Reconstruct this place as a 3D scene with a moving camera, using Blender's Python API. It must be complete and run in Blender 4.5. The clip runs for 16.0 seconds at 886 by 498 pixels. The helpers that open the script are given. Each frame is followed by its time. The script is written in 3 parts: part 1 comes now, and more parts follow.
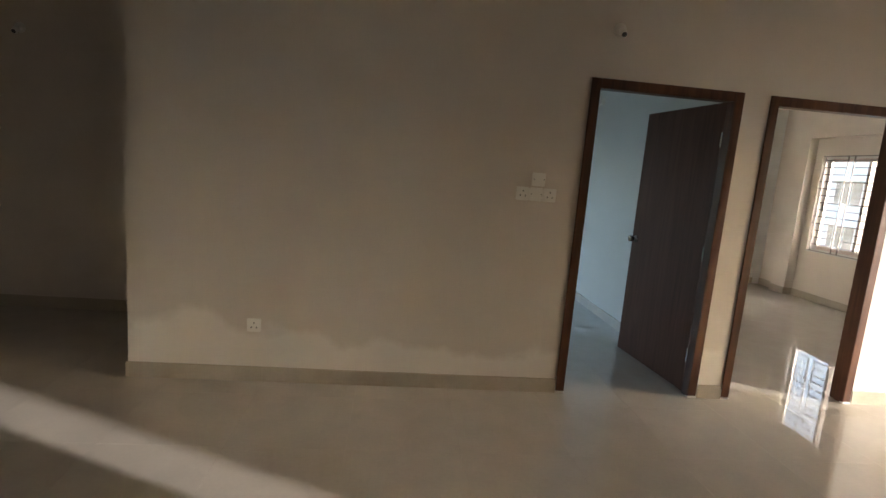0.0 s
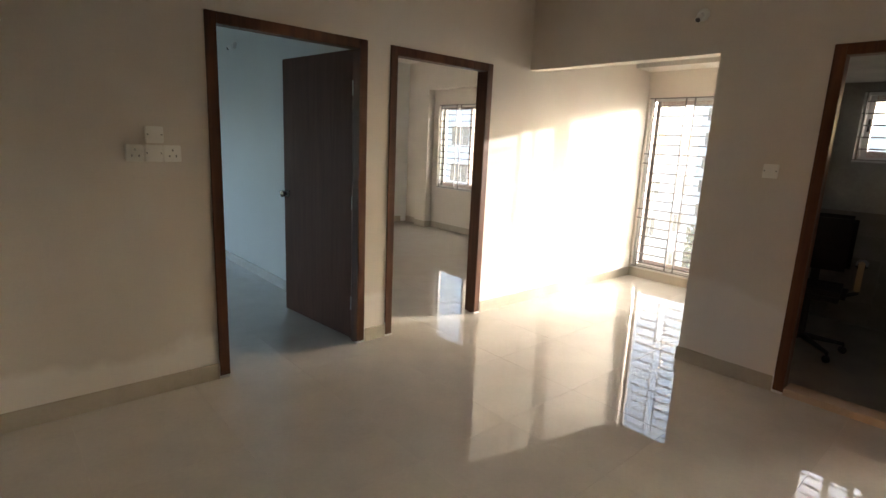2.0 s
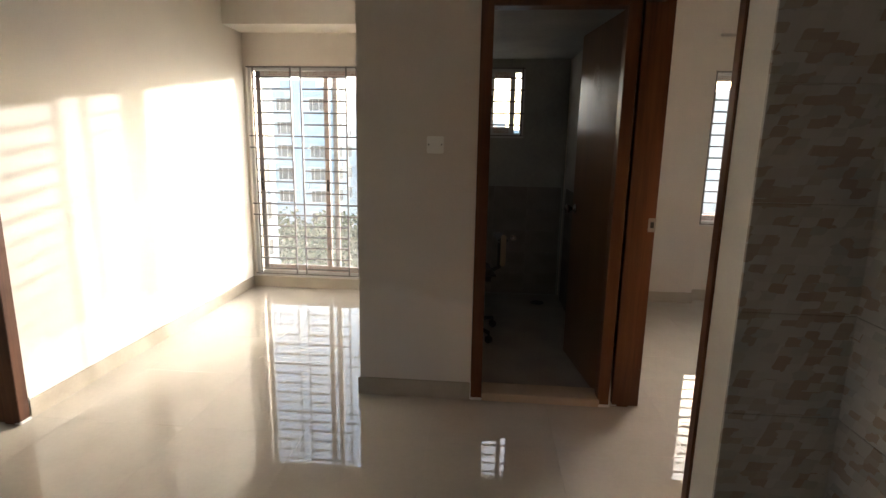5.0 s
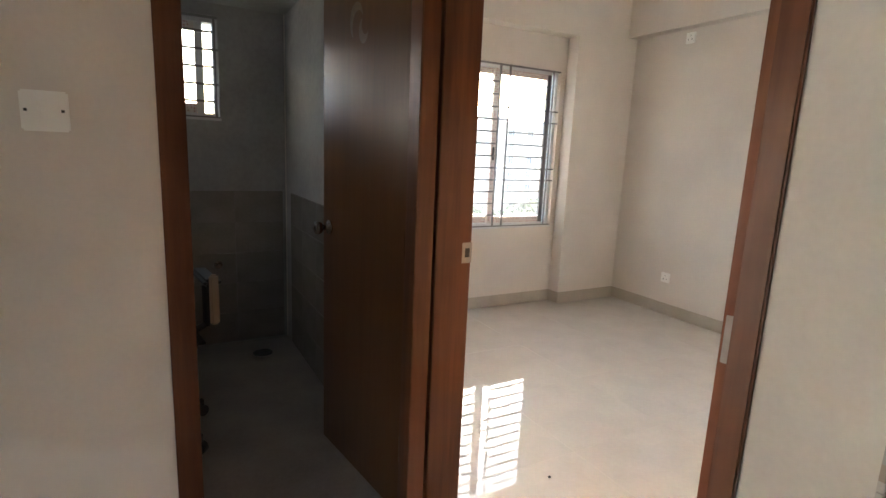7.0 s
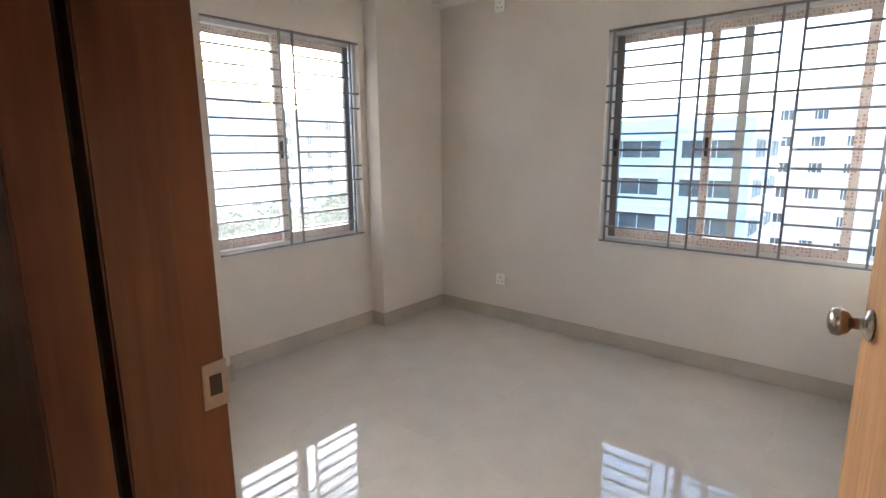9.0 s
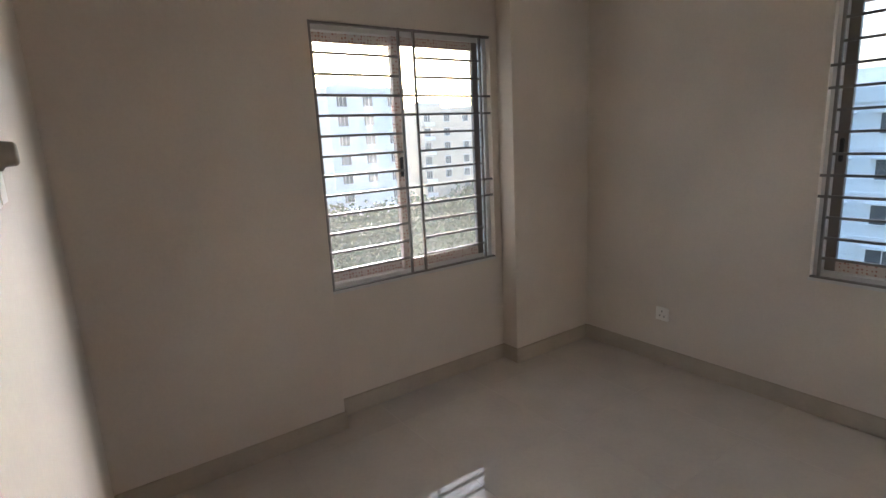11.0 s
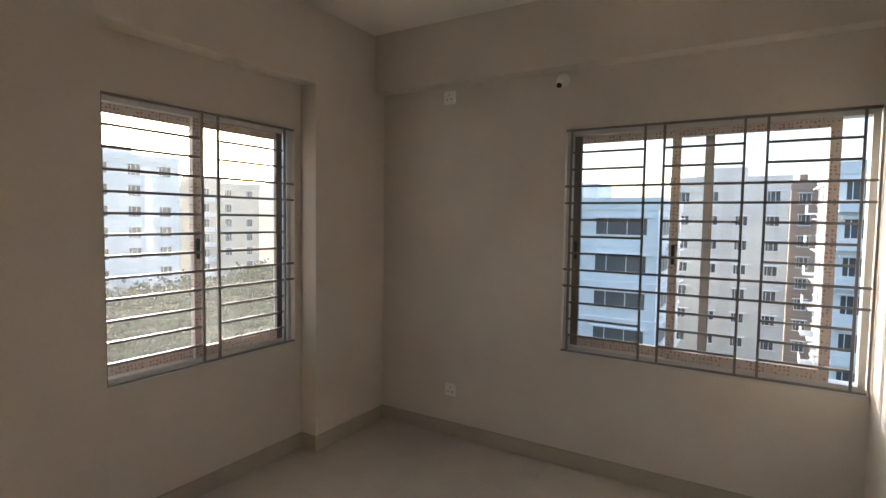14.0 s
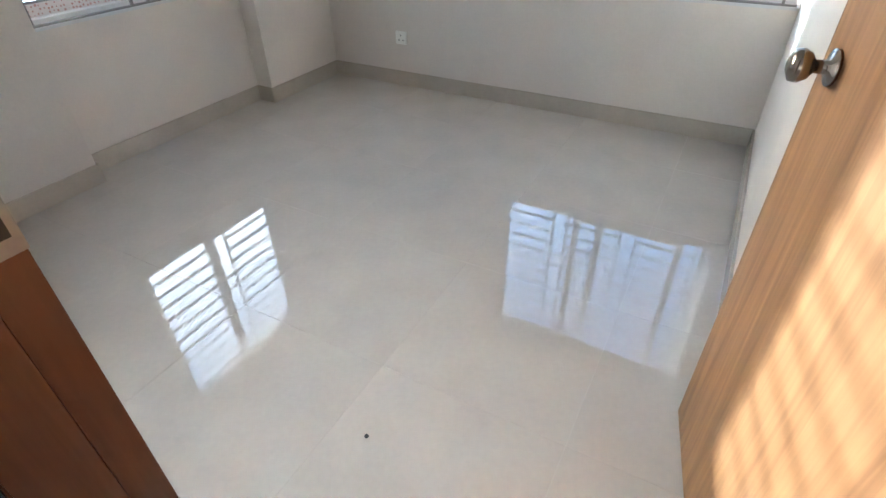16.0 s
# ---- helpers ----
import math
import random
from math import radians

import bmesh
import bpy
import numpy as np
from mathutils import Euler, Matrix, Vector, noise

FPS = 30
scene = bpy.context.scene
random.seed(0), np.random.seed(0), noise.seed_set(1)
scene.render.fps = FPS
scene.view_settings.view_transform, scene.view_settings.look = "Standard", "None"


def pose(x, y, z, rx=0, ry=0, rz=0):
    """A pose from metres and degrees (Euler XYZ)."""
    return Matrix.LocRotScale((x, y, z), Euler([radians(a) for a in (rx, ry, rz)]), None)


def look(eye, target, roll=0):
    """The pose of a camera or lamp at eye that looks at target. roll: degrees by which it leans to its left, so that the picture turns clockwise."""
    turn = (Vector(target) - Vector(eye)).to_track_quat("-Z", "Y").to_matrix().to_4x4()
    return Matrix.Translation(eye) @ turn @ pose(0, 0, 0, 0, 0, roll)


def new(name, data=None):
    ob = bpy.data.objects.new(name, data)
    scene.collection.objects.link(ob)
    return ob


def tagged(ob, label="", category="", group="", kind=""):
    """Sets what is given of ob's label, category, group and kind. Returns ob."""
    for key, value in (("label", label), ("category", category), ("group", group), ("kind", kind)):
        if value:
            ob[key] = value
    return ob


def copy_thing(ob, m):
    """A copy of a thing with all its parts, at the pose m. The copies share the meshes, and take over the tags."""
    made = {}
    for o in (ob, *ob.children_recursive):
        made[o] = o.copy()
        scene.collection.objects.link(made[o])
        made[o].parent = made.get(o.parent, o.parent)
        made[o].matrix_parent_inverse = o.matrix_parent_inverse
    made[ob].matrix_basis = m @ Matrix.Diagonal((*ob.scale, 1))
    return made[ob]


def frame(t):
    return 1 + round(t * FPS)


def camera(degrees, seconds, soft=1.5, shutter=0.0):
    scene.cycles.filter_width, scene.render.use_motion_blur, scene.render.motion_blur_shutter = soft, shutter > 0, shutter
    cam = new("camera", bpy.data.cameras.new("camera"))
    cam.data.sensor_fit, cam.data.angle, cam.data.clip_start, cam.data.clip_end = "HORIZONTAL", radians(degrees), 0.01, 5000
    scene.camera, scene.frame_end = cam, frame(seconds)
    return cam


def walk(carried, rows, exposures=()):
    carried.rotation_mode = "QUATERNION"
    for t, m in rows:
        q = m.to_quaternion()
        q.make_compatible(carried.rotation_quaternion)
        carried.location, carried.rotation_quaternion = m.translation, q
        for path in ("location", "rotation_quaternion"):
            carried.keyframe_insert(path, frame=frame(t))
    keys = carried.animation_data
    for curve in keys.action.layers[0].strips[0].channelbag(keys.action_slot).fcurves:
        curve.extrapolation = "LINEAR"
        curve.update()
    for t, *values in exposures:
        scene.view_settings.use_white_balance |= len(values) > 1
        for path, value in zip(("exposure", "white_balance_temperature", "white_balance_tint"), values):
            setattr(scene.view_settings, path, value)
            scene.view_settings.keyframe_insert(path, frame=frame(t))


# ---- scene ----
cam = camera(81.0, 16.0)

PATH = [
    (0, (-1.222, -3.29, 1.459), (-1.017, -1.324, 1.153), 4.7),
    (0.5, (-1.164, -3.281, 1.468), (-0.541, -1.409, 1.141), 4.1),
    (1, (-1.122, -3.289, 1.469), (-0.164, -1.57, 1.113), 4.0),
    (1.5, (-1.061, -3.22, 1.471), (0.14, -1.671, 1.071), 4.3),
    (2, (-0.993, -3.063, 1.465), (0.313, -1.603, 1.063), 2.6),
    (2.5, (-0.93, -2.924, 1.459), (0.597, -1.694, 1.066), 3.3),
    (3, (-0.923, -2.737, 1.464), (0.811, -1.82, 1.071), 2.1),
    (3.2, (-0.895, -2.694, 1.461), (0.869, -1.839, 1.068), 1.4),
    (5.3, (0.167, -2.193, 1.365), (2.129, -2.18, 0.976), 1.3),
    (5.5, (0.275, -2.18, 1.36), (2.235, -2.261, 0.97), 1.4),
    (6, (0.599, -2.19, 1.338), (2.546, -2.445, 0.958), 1.3),
    (6.5, (0.907, -2.205, 1.347), (2.8, -2.736, 0.978), 1.7),
    (7, (1.229, -2.174, 1.332), (2.945, -3.133, 0.963), 2.5),
    (7.5, (1.48, -2.244, 1.328), (2.952, -3.548, 0.96), 2.2),
    (8, (1.723, -2.423, 1.317), (3.042, -3.88, 0.945), 0.5),
    (8.2, (1.775, -2.488, 1.317), (3.026, -4.002, 0.941), -0.2),
    (10.3, (2.288, -3.135, 1.44), (3.689, -4.496, 1.01), -3.8),
    (10.5, (2.32, -3.164, 1.46), (3.822, -4.409, 1.018), -3.6),
    (11, (2.391, -3.169, 1.472), (3.995, -4.288, 1.059), -2.9),
    (11.5, (2.378, -3.191, 1.502), (4.146, -4.059, 1.158), -4.1),
    (12, (2.384, -3.188, 1.533), (4.186, -4.02, 1.289), -3.8),
    (12.5, (2.369, -3.178, 1.561), (4.09, -4.185, 1.407), -2.6),
    (13, (2.376, -3.11, 1.543), (3.841, -4.466, 1.423), -0.6),
    (13.5, (2.374, -3.052, 1.541), (3.586, -4.639, 1.432), 0.3),
    (14, (2.365, -3.009, 1.51), (3.408, -4.712, 1.394), 0.8),
    (14.5, (2.35, -2.962, 1.428), (3.317, -4.682, 1.101), 0.3),
    (15, (2.263, -2.993, 1.364), (3.193, -4.611, 0.644), -0.4),
    (15.5, (2.166, -2.955, 1.299), (3.027, -4.451, 0.288), -0.8),
    (16, (2.107, -2.929, 1.275), (2.891, -4.334, 0.087), -0.9),
]
EXPOSURES = [(0.0, 2.9, 6350, 13), (0.5, 2.45, 6300, 13), (1.5, 2.7, 6250, 12), (3.2, 2.95, 6250, 11), (5.5, 2.45, 6100, 10), (6.5, 2.85, 5950, 10), (7.0, 3.75, 5650, 9), (7.5, 3.9, 5350, 8), (8.2, 3.9, 5150, 8),
             (10.3, 2.4, 5700, 12), (11.2, 2.35, 5600, 12), (12.0, 2.7, 5800, 12), (12.5, 2.65, 5850, 12), (13.0, 2.65, 6050, 12), (13.5, 2.1, 6050, 12), (14.0, 2.15, 6050, 12), (14.5, 1.85, 5850, 11), (15.0, 2.35, 5500, 10), (16.0, 3.5, 4850, 4)]
walk(cam, [(t, look(eye, target, roll)) for t, eye, target, roll in PATH], EXPOSURES)

# ---- world and light ----
world = bpy.data.worlds.new("sky")
scene.world = world
world.use_nodes = True
wn = world.node_tree
sky = wn.nodes.new("ShaderNodeTexSky")
sky.sky_type = 'NISHITA'
sky.sun_disc = False
sky.sun_elevation = radians(9.3)
sky.sun_rotation = radians(115.6)
sky.air_density, sky.dust_density, sky.ozone_density = 0.8, 2.6, 0.8
wn.nodes["Background"].inputs[1].default_value = 0.15
wn.links.new(sky.outputs[0], wn.nodes["Background"].inputs[0])
SUN_WAY = Vector((0.884, -0.424, 0.160))
sun_data = bpy.data.lights.new("sun", 'SUN')
sun_data.energy, sun_data.angle, sun_data.color = 1.2, radians(0.9), (1.0, 0.92, 0.82)
sun = new("sun", sun_data)
sun.matrix_basis = look((30, -15, 20), Vector((30, -15, 20)) - SUN_WAY)


# ---- materials ----
def material(name, color, rough=0.5, metal=0.0, var=0.08, scale=6.0, bump=0.0, bscale=60.0, stretch=(1, 1, 1), random_part=0.0, coat=0.0, spec=0.5):
    """A two-scale varied surface: broad mottling, fine grain, slight relief."""
    m = bpy.data.materials.new(name)
    m.use_nodes = True
    nt = m.node_tree
    p = nt.nodes["Principled BSDF"]
    tc = nt.nodes.new("ShaderNodeTexCoord")
    mp = nt.nodes.new("ShaderNodeMapping")
    mp.inputs["Scale"].default_value = stretch
    nt.links.new(tc.outputs["Object"], mp.inputs[0])
    a, b = nt.nodes.new("ShaderNodeTexNoise"), nt.nodes.new("ShaderNodeTexNoise")
    a.inputs["Scale"].default_value, a.inputs["Detail"].default_value = scale, 5
    b.inputs["Scale"].default_value, b.inputs["Detail"].default_value = bscale, 3
    nt.links.new(mp.outputs[0], a.inputs["Vector"])
    nt.links.new(mp.outputs[0], b.inputs["Vector"])
    ad = nt.nodes.new("ShaderNodeMath")
    ad.operation = 'MULTIPLY_ADD'
    nt.links.new(b.outputs[0], ad.inputs[0])
    ad.inputs[1].default_value = 0.4
    nt.links.new(a.outputs[0], ad.inputs[2])
    fac = ad.outputs[0]
    if random_part:
        oi = nt.nodes.new("ShaderNodeObjectInfo")
        r = nt.nodes.new("ShaderNodeMath")
        r.operation = 'MULTIPLY_ADD'
        nt.links.new(oi.outputs["Random"], r.inputs[0])
        r.inputs[1].default_value = random_part
        nt.links.new(fac, r.inputs[2])
        fac = r.outputs[0]
    ramp = nt.nodes.new("ShaderNodeValToRGB")
    e = ramp.color_ramp.elements
    e[0].position, e[1].position = 0.35, 1.0
    e[0].color = (*[c * (1 - var) for c in color], 1)
    e[1].color = (*[min(1, c * (1 + var)) for c in color], 1)
    nt.links.new(fac, ramp.inputs[0])
    nt.links.new(ramp.outputs[0], p.inputs["Base Color"])
    p.inputs["Roughness"].default_value, p.inputs["Metallic"].default_value = rough, metal
    p.inputs["Coat Weight"].default_value = coat
    p.inputs["Specular IOR Level"].default_value = spec
    if bump:
        bp = nt.nodes.new("ShaderNodeBump")
        bp.inputs["Strength"].default_value, bp.inputs["Distance"].default_value = bump, 0.004
        nt.links.new(fac, bp.inputs["Height"])
        nt.links.new(bp.outputs[0], p.inputs["Normal"])
    return m


def wood_material(name, dark, light, rough, scale=1.0, coat=0.0):
    m = bpy.data.materials.new(name)
    m.use_nodes = True
    nt = m.node_tree
    p = nt.nodes["Principled BSDF"]
    tc, mp = nt.nodes.new("ShaderNodeTexCoord"), nt.nodes.new("ShaderNodeMapping")
    mp.inputs["Scale"].default_value = (14 * scale, 14 * scale, 0.9 * scale)
    nt.links.new(tc.outputs["Object"], mp.inputs[0])
    a, b = nt.nodes.new("ShaderNodeTexNoise"), nt.nodes.new("ShaderNodeTexNoise")
    a.inputs["Scale"].default_value, a.inputs["Detail"].default_value, a.inputs["Distortion"].default_value = 1.0, 8, 1.2
    b.inputs["Scale"].default_value, b.inputs["Detail"].default_value = 7.0, 4
    nt.links.new(mp.outputs[0], a.inputs["Vector"])
    nt.links.new(mp.outputs[0], b.inputs["Vector"])
    ad = nt.nodes.new("ShaderNodeMath")
    ad.operation = 'MULTIPLY_ADD'
    nt.links.new(b.outputs[0], ad.inputs[0])
    ad.inputs[1].default_value = 0.35
    nt.links.new(a.outputs[0], ad.inputs[2])
    ramp = nt.nodes.new("ShaderNodeValToRGB")
    e = ramp.color_ramp.elements
    e[0].position, e[1].position = 0.45, 0.85
    e[0].color, e[1].color = (*dark, 1), (*light, 1)
    nt.links.new(ad.outputs[0], ramp.inputs[0])
    nt.links.new(ramp.outputs[0], p.inputs["Base Color"])
    p.inputs["Roughness"].default_value = rough
    p.inputs["Coat Weight"].default_value, p.inputs["Coat Roughness"].default_value = coat, 0.2
    p.inputs["Specular IOR Level"].default_value = 0.25
    bp = nt.nodes.new("ShaderNodeBump")
    bp.inputs["Strength"].default_value, bp.inputs["Distance"].default_value = 0.05, 0.002
    nt.links.new(ad.outputs[0], bp.inputs["Height"])
    nt.links.new(bp.outputs[0], p.inputs["Normal"])
    return m


def stained_paint(name, color, patch, height, wave):
    """Wall paint with an uneven band of pale filler up from the skirting."""
    m = material(name, color, 0.75, var=0.07, scale=1.6, bump=0.25, bscale=90)
    nt = m.node_tree
    p = nt.nodes["Principled BSDF"]
    geo, sep = nt.nodes.new("ShaderNodeNewGeometry"), nt.nodes.new("ShaderNodeSeparateXYZ")
    nt.links.new(geo.outputs["Position"], sep.inputs[0])
    n = nt.nodes.new("ShaderNodeTexNoise")
    n.inputs["Scale"].default_value, n.inputs["Detail"].default_value, n.inputs["Roughness"].default_value = 1.1, 6, 0.55
    nt.links.new(geo.outputs["Position"], n.inputs["Vector"])
    k = nt.nodes.new("ShaderNodeMath")
    k.operation = 'MULTIPLY_ADD'
    nt.links.new(n.outputs[0], k.inputs[0])
    k.inputs[1].default_value, k.inputs[2].default_value = wave, height - wave * 0.5
    d = nt.nodes.new("ShaderNodeMath")
    d.operation = 'SUBTRACT'
    nt.links.new(k.outputs[0], d.inputs[0])
    nt.links.new(sep.outputs[2], d.inputs[1])
    mr = nt.nodes.new("ShaderNodeMapRange")
    mr.inputs[1].default_value, mr.inputs[2].default_value, mr.inputs[3].default_value, mr.inputs[4].default_value = -0.02, 0.045, 0.0, 0.75
    nt.links.new(d.outputs[0], mr.inputs[0])
    mix = nt.nodes.new("ShaderNodeMix")
    mix.data_type = 'RGBA'
    nt.links.new(mr.outputs[0], mix.inputs[0])
    old = p.inputs["Base Color"].links[0].from_socket
    nt.links.new(old, mix.inputs[6])
    mix.inputs[7].default_value = (*patch, 1)
    nt.links.new(mix.outputs[2], p.inputs["Base Color"])
    return m


def mosaic_material(name):
    """Glazed wall tile printed with slanted blocks of beige, brown and grey."""
    m = bpy.data.materials.new(name)
    m.use_nodes = True
    nt = m.node_tree
    p = nt.nodes["Principled BSDF"]
    geo, sep = nt.nodes.new("ShaderNodeNewGeometry"), nt.nodes.new("ShaderNodeSeparateXYZ")
    nt.links.new(geo.outputs["Position"], sep.inputs[0])
    s = nt.nodes.new("ShaderNodeMath")
    s.operation = 'ADD'
    nt.links.new(sep.outputs[0], s.inputs[0])
    nt.links.new(sep.outputs[1], s.inputs[1])
    sk = nt.nodes.new("ShaderNodeMath")
    sk.operation = 'MULTIPLY_ADD'
    nt.links.new(sep.outputs[2], sk.inputs[0])
    sk.inputs[1].default_value = 0.35
    nt.links.new(s.outputs[0], sk.inputs[2])
    co = nt.nodes.new("ShaderNodeCombineXYZ")
    nt.links.new(sk.outputs[0], co.inputs[0])
    nt.links.new(sep.outputs[2], co.inputs[1])
    mp = nt.nodes.new("ShaderNodeMapping")
    mp.inputs["Scale"].default_value = (25, 38, 1)
    nt.links.new(co.outputs[0], mp.inputs[0])
    v = nt.nodes.new("ShaderNodeTexVoronoi")
    v.distance = 'CHEBYCHEV'
    v.inputs["Scale"].default_value, v.inputs["Randomness"].default_value = 1.0, 0.55
    nt.links.new(mp.outputs[0], v.inputs["Vector"])
    hs = nt.nodes.new("ShaderNodeSeparateColor")
    nt.links.new(v.outputs["Color"], hs.inputs[0])
    ramp = nt.nodes.new("ShaderNodeValToRGB")
    ramp.color_ramp.interpolation = 'LINEAR'
    e = ramp.color_ramp.elements
    e[0].position, e[0].color = 0.0, (0.40, 0.31, 0.25, 1)
    e[1].position, e[1].color = 0.22, (0.45, 0.37, 0.30, 1)
    for pos, c in ((0.38, (0.53, 0.49, 0.45, 1)), (0.7, (0.58, 0.54, 0.50, 1)), (1.0, (0.44, 0.41, 0.38, 1))):
        x = e.new(pos)
        x.color = c
    nt.links.new(hs.outputs[0], ramp.inputs[0])
    nt.links.new(ramp.outputs[0], p.inputs["Base Color"])
    p.inputs["Roughness"].default_value = 0.22
    return m


def glass_material(name, tint, rough=0.0):
    m = bpy.data.materials.new(name)
    m.use_nodes = True
    p = m.node_tree.nodes["Principled BSDF"]
    p.inputs["Base Color"].default_value = (*tint, 1)
    p.inputs["Roughness"].default_value = rough
    p.inputs["Transmission Weight"].default_value = 1.0
    p.inputs["IOR"].default_value = 1.45
    return m


def dusty_hazy_glass(name, tint, amount):
    """Window glass under a thin uneven coat of building dust that scatters the light falling through it; the amount
    also stands in for outdoor haze.
    """
    m = glass_material(name, tint)
    nt = m.node_tree
    p, out = nt.nodes["Principled BSDF"], nt.nodes["Material Output"]
    geo, n = nt.nodes.new("ShaderNodeNewGeometry"), nt.nodes.new("ShaderNodeTexNoise")
    n.inputs["Scale"].default_value, n.inputs["Detail"].default_value = 2.2, 6
    nt.links.new(geo.outputs["Position"], n.inputs["Vector"])
    mr = nt.nodes.new("ShaderNodeMapRange")
    mr.inputs[1].default_value, mr.inputs[2].default_value, mr.inputs[3].default_value, mr.inputs[4].default_value = 0.3, 0.7, amount * 0.75, amount * 1.25
    nt.links.new(n.outputs[0], mr.inputs[0])
    dust, mix = nt.nodes.new("ShaderNodeBsdfTranslucent"), nt.nodes.new("ShaderNodeMixShader")
    dust.inputs[0].default_value = (0.82, 0.83, 0.82, 1)
    nt.links.new(mr.outputs[0], mix.inputs[0])
    nt.links.new(p.outputs[0], mix.inputs[1])
    nt.links.new(dust.outputs[0], mix.inputs[2])
    nt.links.new(mix.outputs[0], out.inputs[0])
    return m


def film_material(name):
    """Aluminium still under its printed protective film: rows of small red marks."""
    m = material(name, (0.58, 0.52, 0.485), 0.45, var=0.1, scale=12)
    nt = m.node_tree
    p = nt.nodes["Principled BSDF"]
    tc, v = nt.nodes.new("ShaderNodeTexCoord"), nt.nodes.new("ShaderNodeTexVoronoi")
    v.inputs["Scale"].default_value, v.inputs["Randomness"].default_value = 55, 0.35
    flat = nt.nodes.new("ShaderNodeMapping")
    flat.inputs["Scale"].default_value = (1, 0, 1)
    nt.links.new(tc.outputs["Object"], flat.inputs[0])
    nt.links.new(flat.outputs[0], v.inputs["Vector"])
    lt = nt.nodes.new("ShaderNodeMath")
    lt.operation = 'LESS_THAN'
    lt.inputs[1].default_value = 0.3
    nt.links.new(v.outputs["Distance"], lt.inputs[0])
    mix = nt.nodes.new("ShaderNodeMix")
    mix.data_type = 'RGBA'
    nt.links.new(lt.outputs[0], mix.inputs[0])
    nt.links.new(p.inputs["Base Color"].links[0].from_socket, mix.inputs[6])
    mix.inputs[7].default_value = (0.38, 0.20, 0.16, 1)
    nt.links.new(mix.outputs[2], p.inputs["Base Color"])
    return m


WALL = (0.665, 0.612, 0.545)
M_WALL = material("wall_paint", WALL, 0.7, var=0.09, scale=2.0, bump=0.2, bscale=90)
M_WALL_A = stained_paint("stained_wall_paint", WALL, (0.84, 0.81, 0.76), 0.33, 0.8)
M_WALL_B = stained_paint("patched_wall_paint", WALL, (0.78, 0.74, 0.69), 0.58, 0.5)
M_WHITE = material("white_paint", (0.80, 0.80, 0.78), 0.7, var=0.05, scale=1.3, bump=0.2, bscale=90)
M_CEIL = material("ceiling_paint", (0.80, 0.77, 0.72), 0.8, var=0.04, scale=1.2, bump=0.15)
M_BATH = material("bath_plaster", (0.34, 0.33, 0.31), 0.8, var=0.28, scale=2.2, bump=0.4, bscale=40)
M_BATH_TILE = material("bath_wall_tile", (0.25, 0.235, 0.21), 0.25, var=0.2, scale=5, random_part=0.15)
M_BATH_FLOOR = material("bath_floor_tile", (0.27, 0.24, 0.21), 0.3, var=0.25, scale=4, random_part=0.1)
M_TILE = material("polished_floor_tile", (0.545, 0.502, 0.442), 0.004, var=0.09, scale=4, bscale=45, random_part=0.025, spec=0.8)
tn = M_TILE.node_tree
tile_geo, tile_wave, tile_bump = tn.nodes.new("ShaderNodeNewGeometry"), tn.nodes.new("ShaderNodeTexNoise"), tn.nodes.new("ShaderNodeBump")
tile_wave.inputs["Scale"].default_value, tile_wave.inputs["Detail"].default_value = 4.5, 0.4
tile_bump.inputs["Strength"].default_value, tile_bump.inputs["Distance"].default_value = 0.22, 0.0012
tn.links.new(tile_geo.outputs["Position"], tile_wave.inputs["Vector"])
tn.links.new(tile_wave.outputs[0], tile_bump.inputs["Height"])
tn.links.new(tile_bump.outputs[0], tn.nodes["Principled BSDF"].inputs["Normal"])
M_GROUT = material("grout", (0.64, 0.60, 0.54), 0.4, var=0.05, scale=20)
M_SKIRT = material("skirting_tile", (0.47, 0.42, 0.345), 0.2, var=0.1, scale=6)
M_FRAME = wood_material("varnished_frame_wood", (0.075, 0.027, 0.012), (0.160, 0.058, 0.025), 0.4, 0.8, 0.2)
M_FRAME_DARK = wood_material("dark_frame_wood", (0.060, 0.025, 0.014), (0.125, 0.052, 0.028), 0.45, 0.8, 0.1)
M_LEAF_DARK = wood_material("dark_leaf_laminate", (0.095, 0.042, 0.027), (0.145, 0.066, 0.042), 0.62, 1.2)
M_LEAF_BATH = wood_material("brown_bath_leaf", (0.118, 0.050, 0.019), (0.155, 0.068, 0.026), 0.28, 1.0, 0.5)
M_LEAF_BED = wood_material("honey_leaf_veneer", (0.14, 0.064, 0.021), (0.33, 0.172, 0.066), 0.5, 0.8, 0.1)
M_SMEAR = material("dried_smear", (0.20, 0.13, 0.09), 0.6, var=0.2, scale=40)
M_DULL = material("dull_steel", (0.34, 0.31, 0.28), 0.5, 0.4, 0.12, 30)
M_LIP = wood_material("red_brown_lipping", (0.14, 0.050, 0.022), (0.24, 0.095, 0.042), 0.4, 1.0, 0.1)
M_STEEL = material("brushed_steel", (0.36, 0.32, 0.28), 0.2, 1.0, 0.05)
M_BAR = material("painted_grille_steel", (0.19, 0.18, 0.175), 0.5, 0.2, 0.25, 18)
M_ALU = material("aluminium", (0.62, 0.62, 0.61), 0.4, 0.6, 0.08, 10)
M_ALU_DARK = material("dark_aluminium", (0.20, 0.18, 0.17), 0.4, 0.5, 0.12, 10)
M_FILM = film_material("filmed_aluminium")
# Amounts cover pane dust plus the hazy veil over the view outside.
M_GLASS = dusty_hazy_glass("dusty_hazy_glass", (0.97, 0.985, 0.98), 0.045)
M_GLASS_CLEAN = dusty_hazy_glass("cleaner_glass", (0.97, 0.985, 0.98), 0.006)
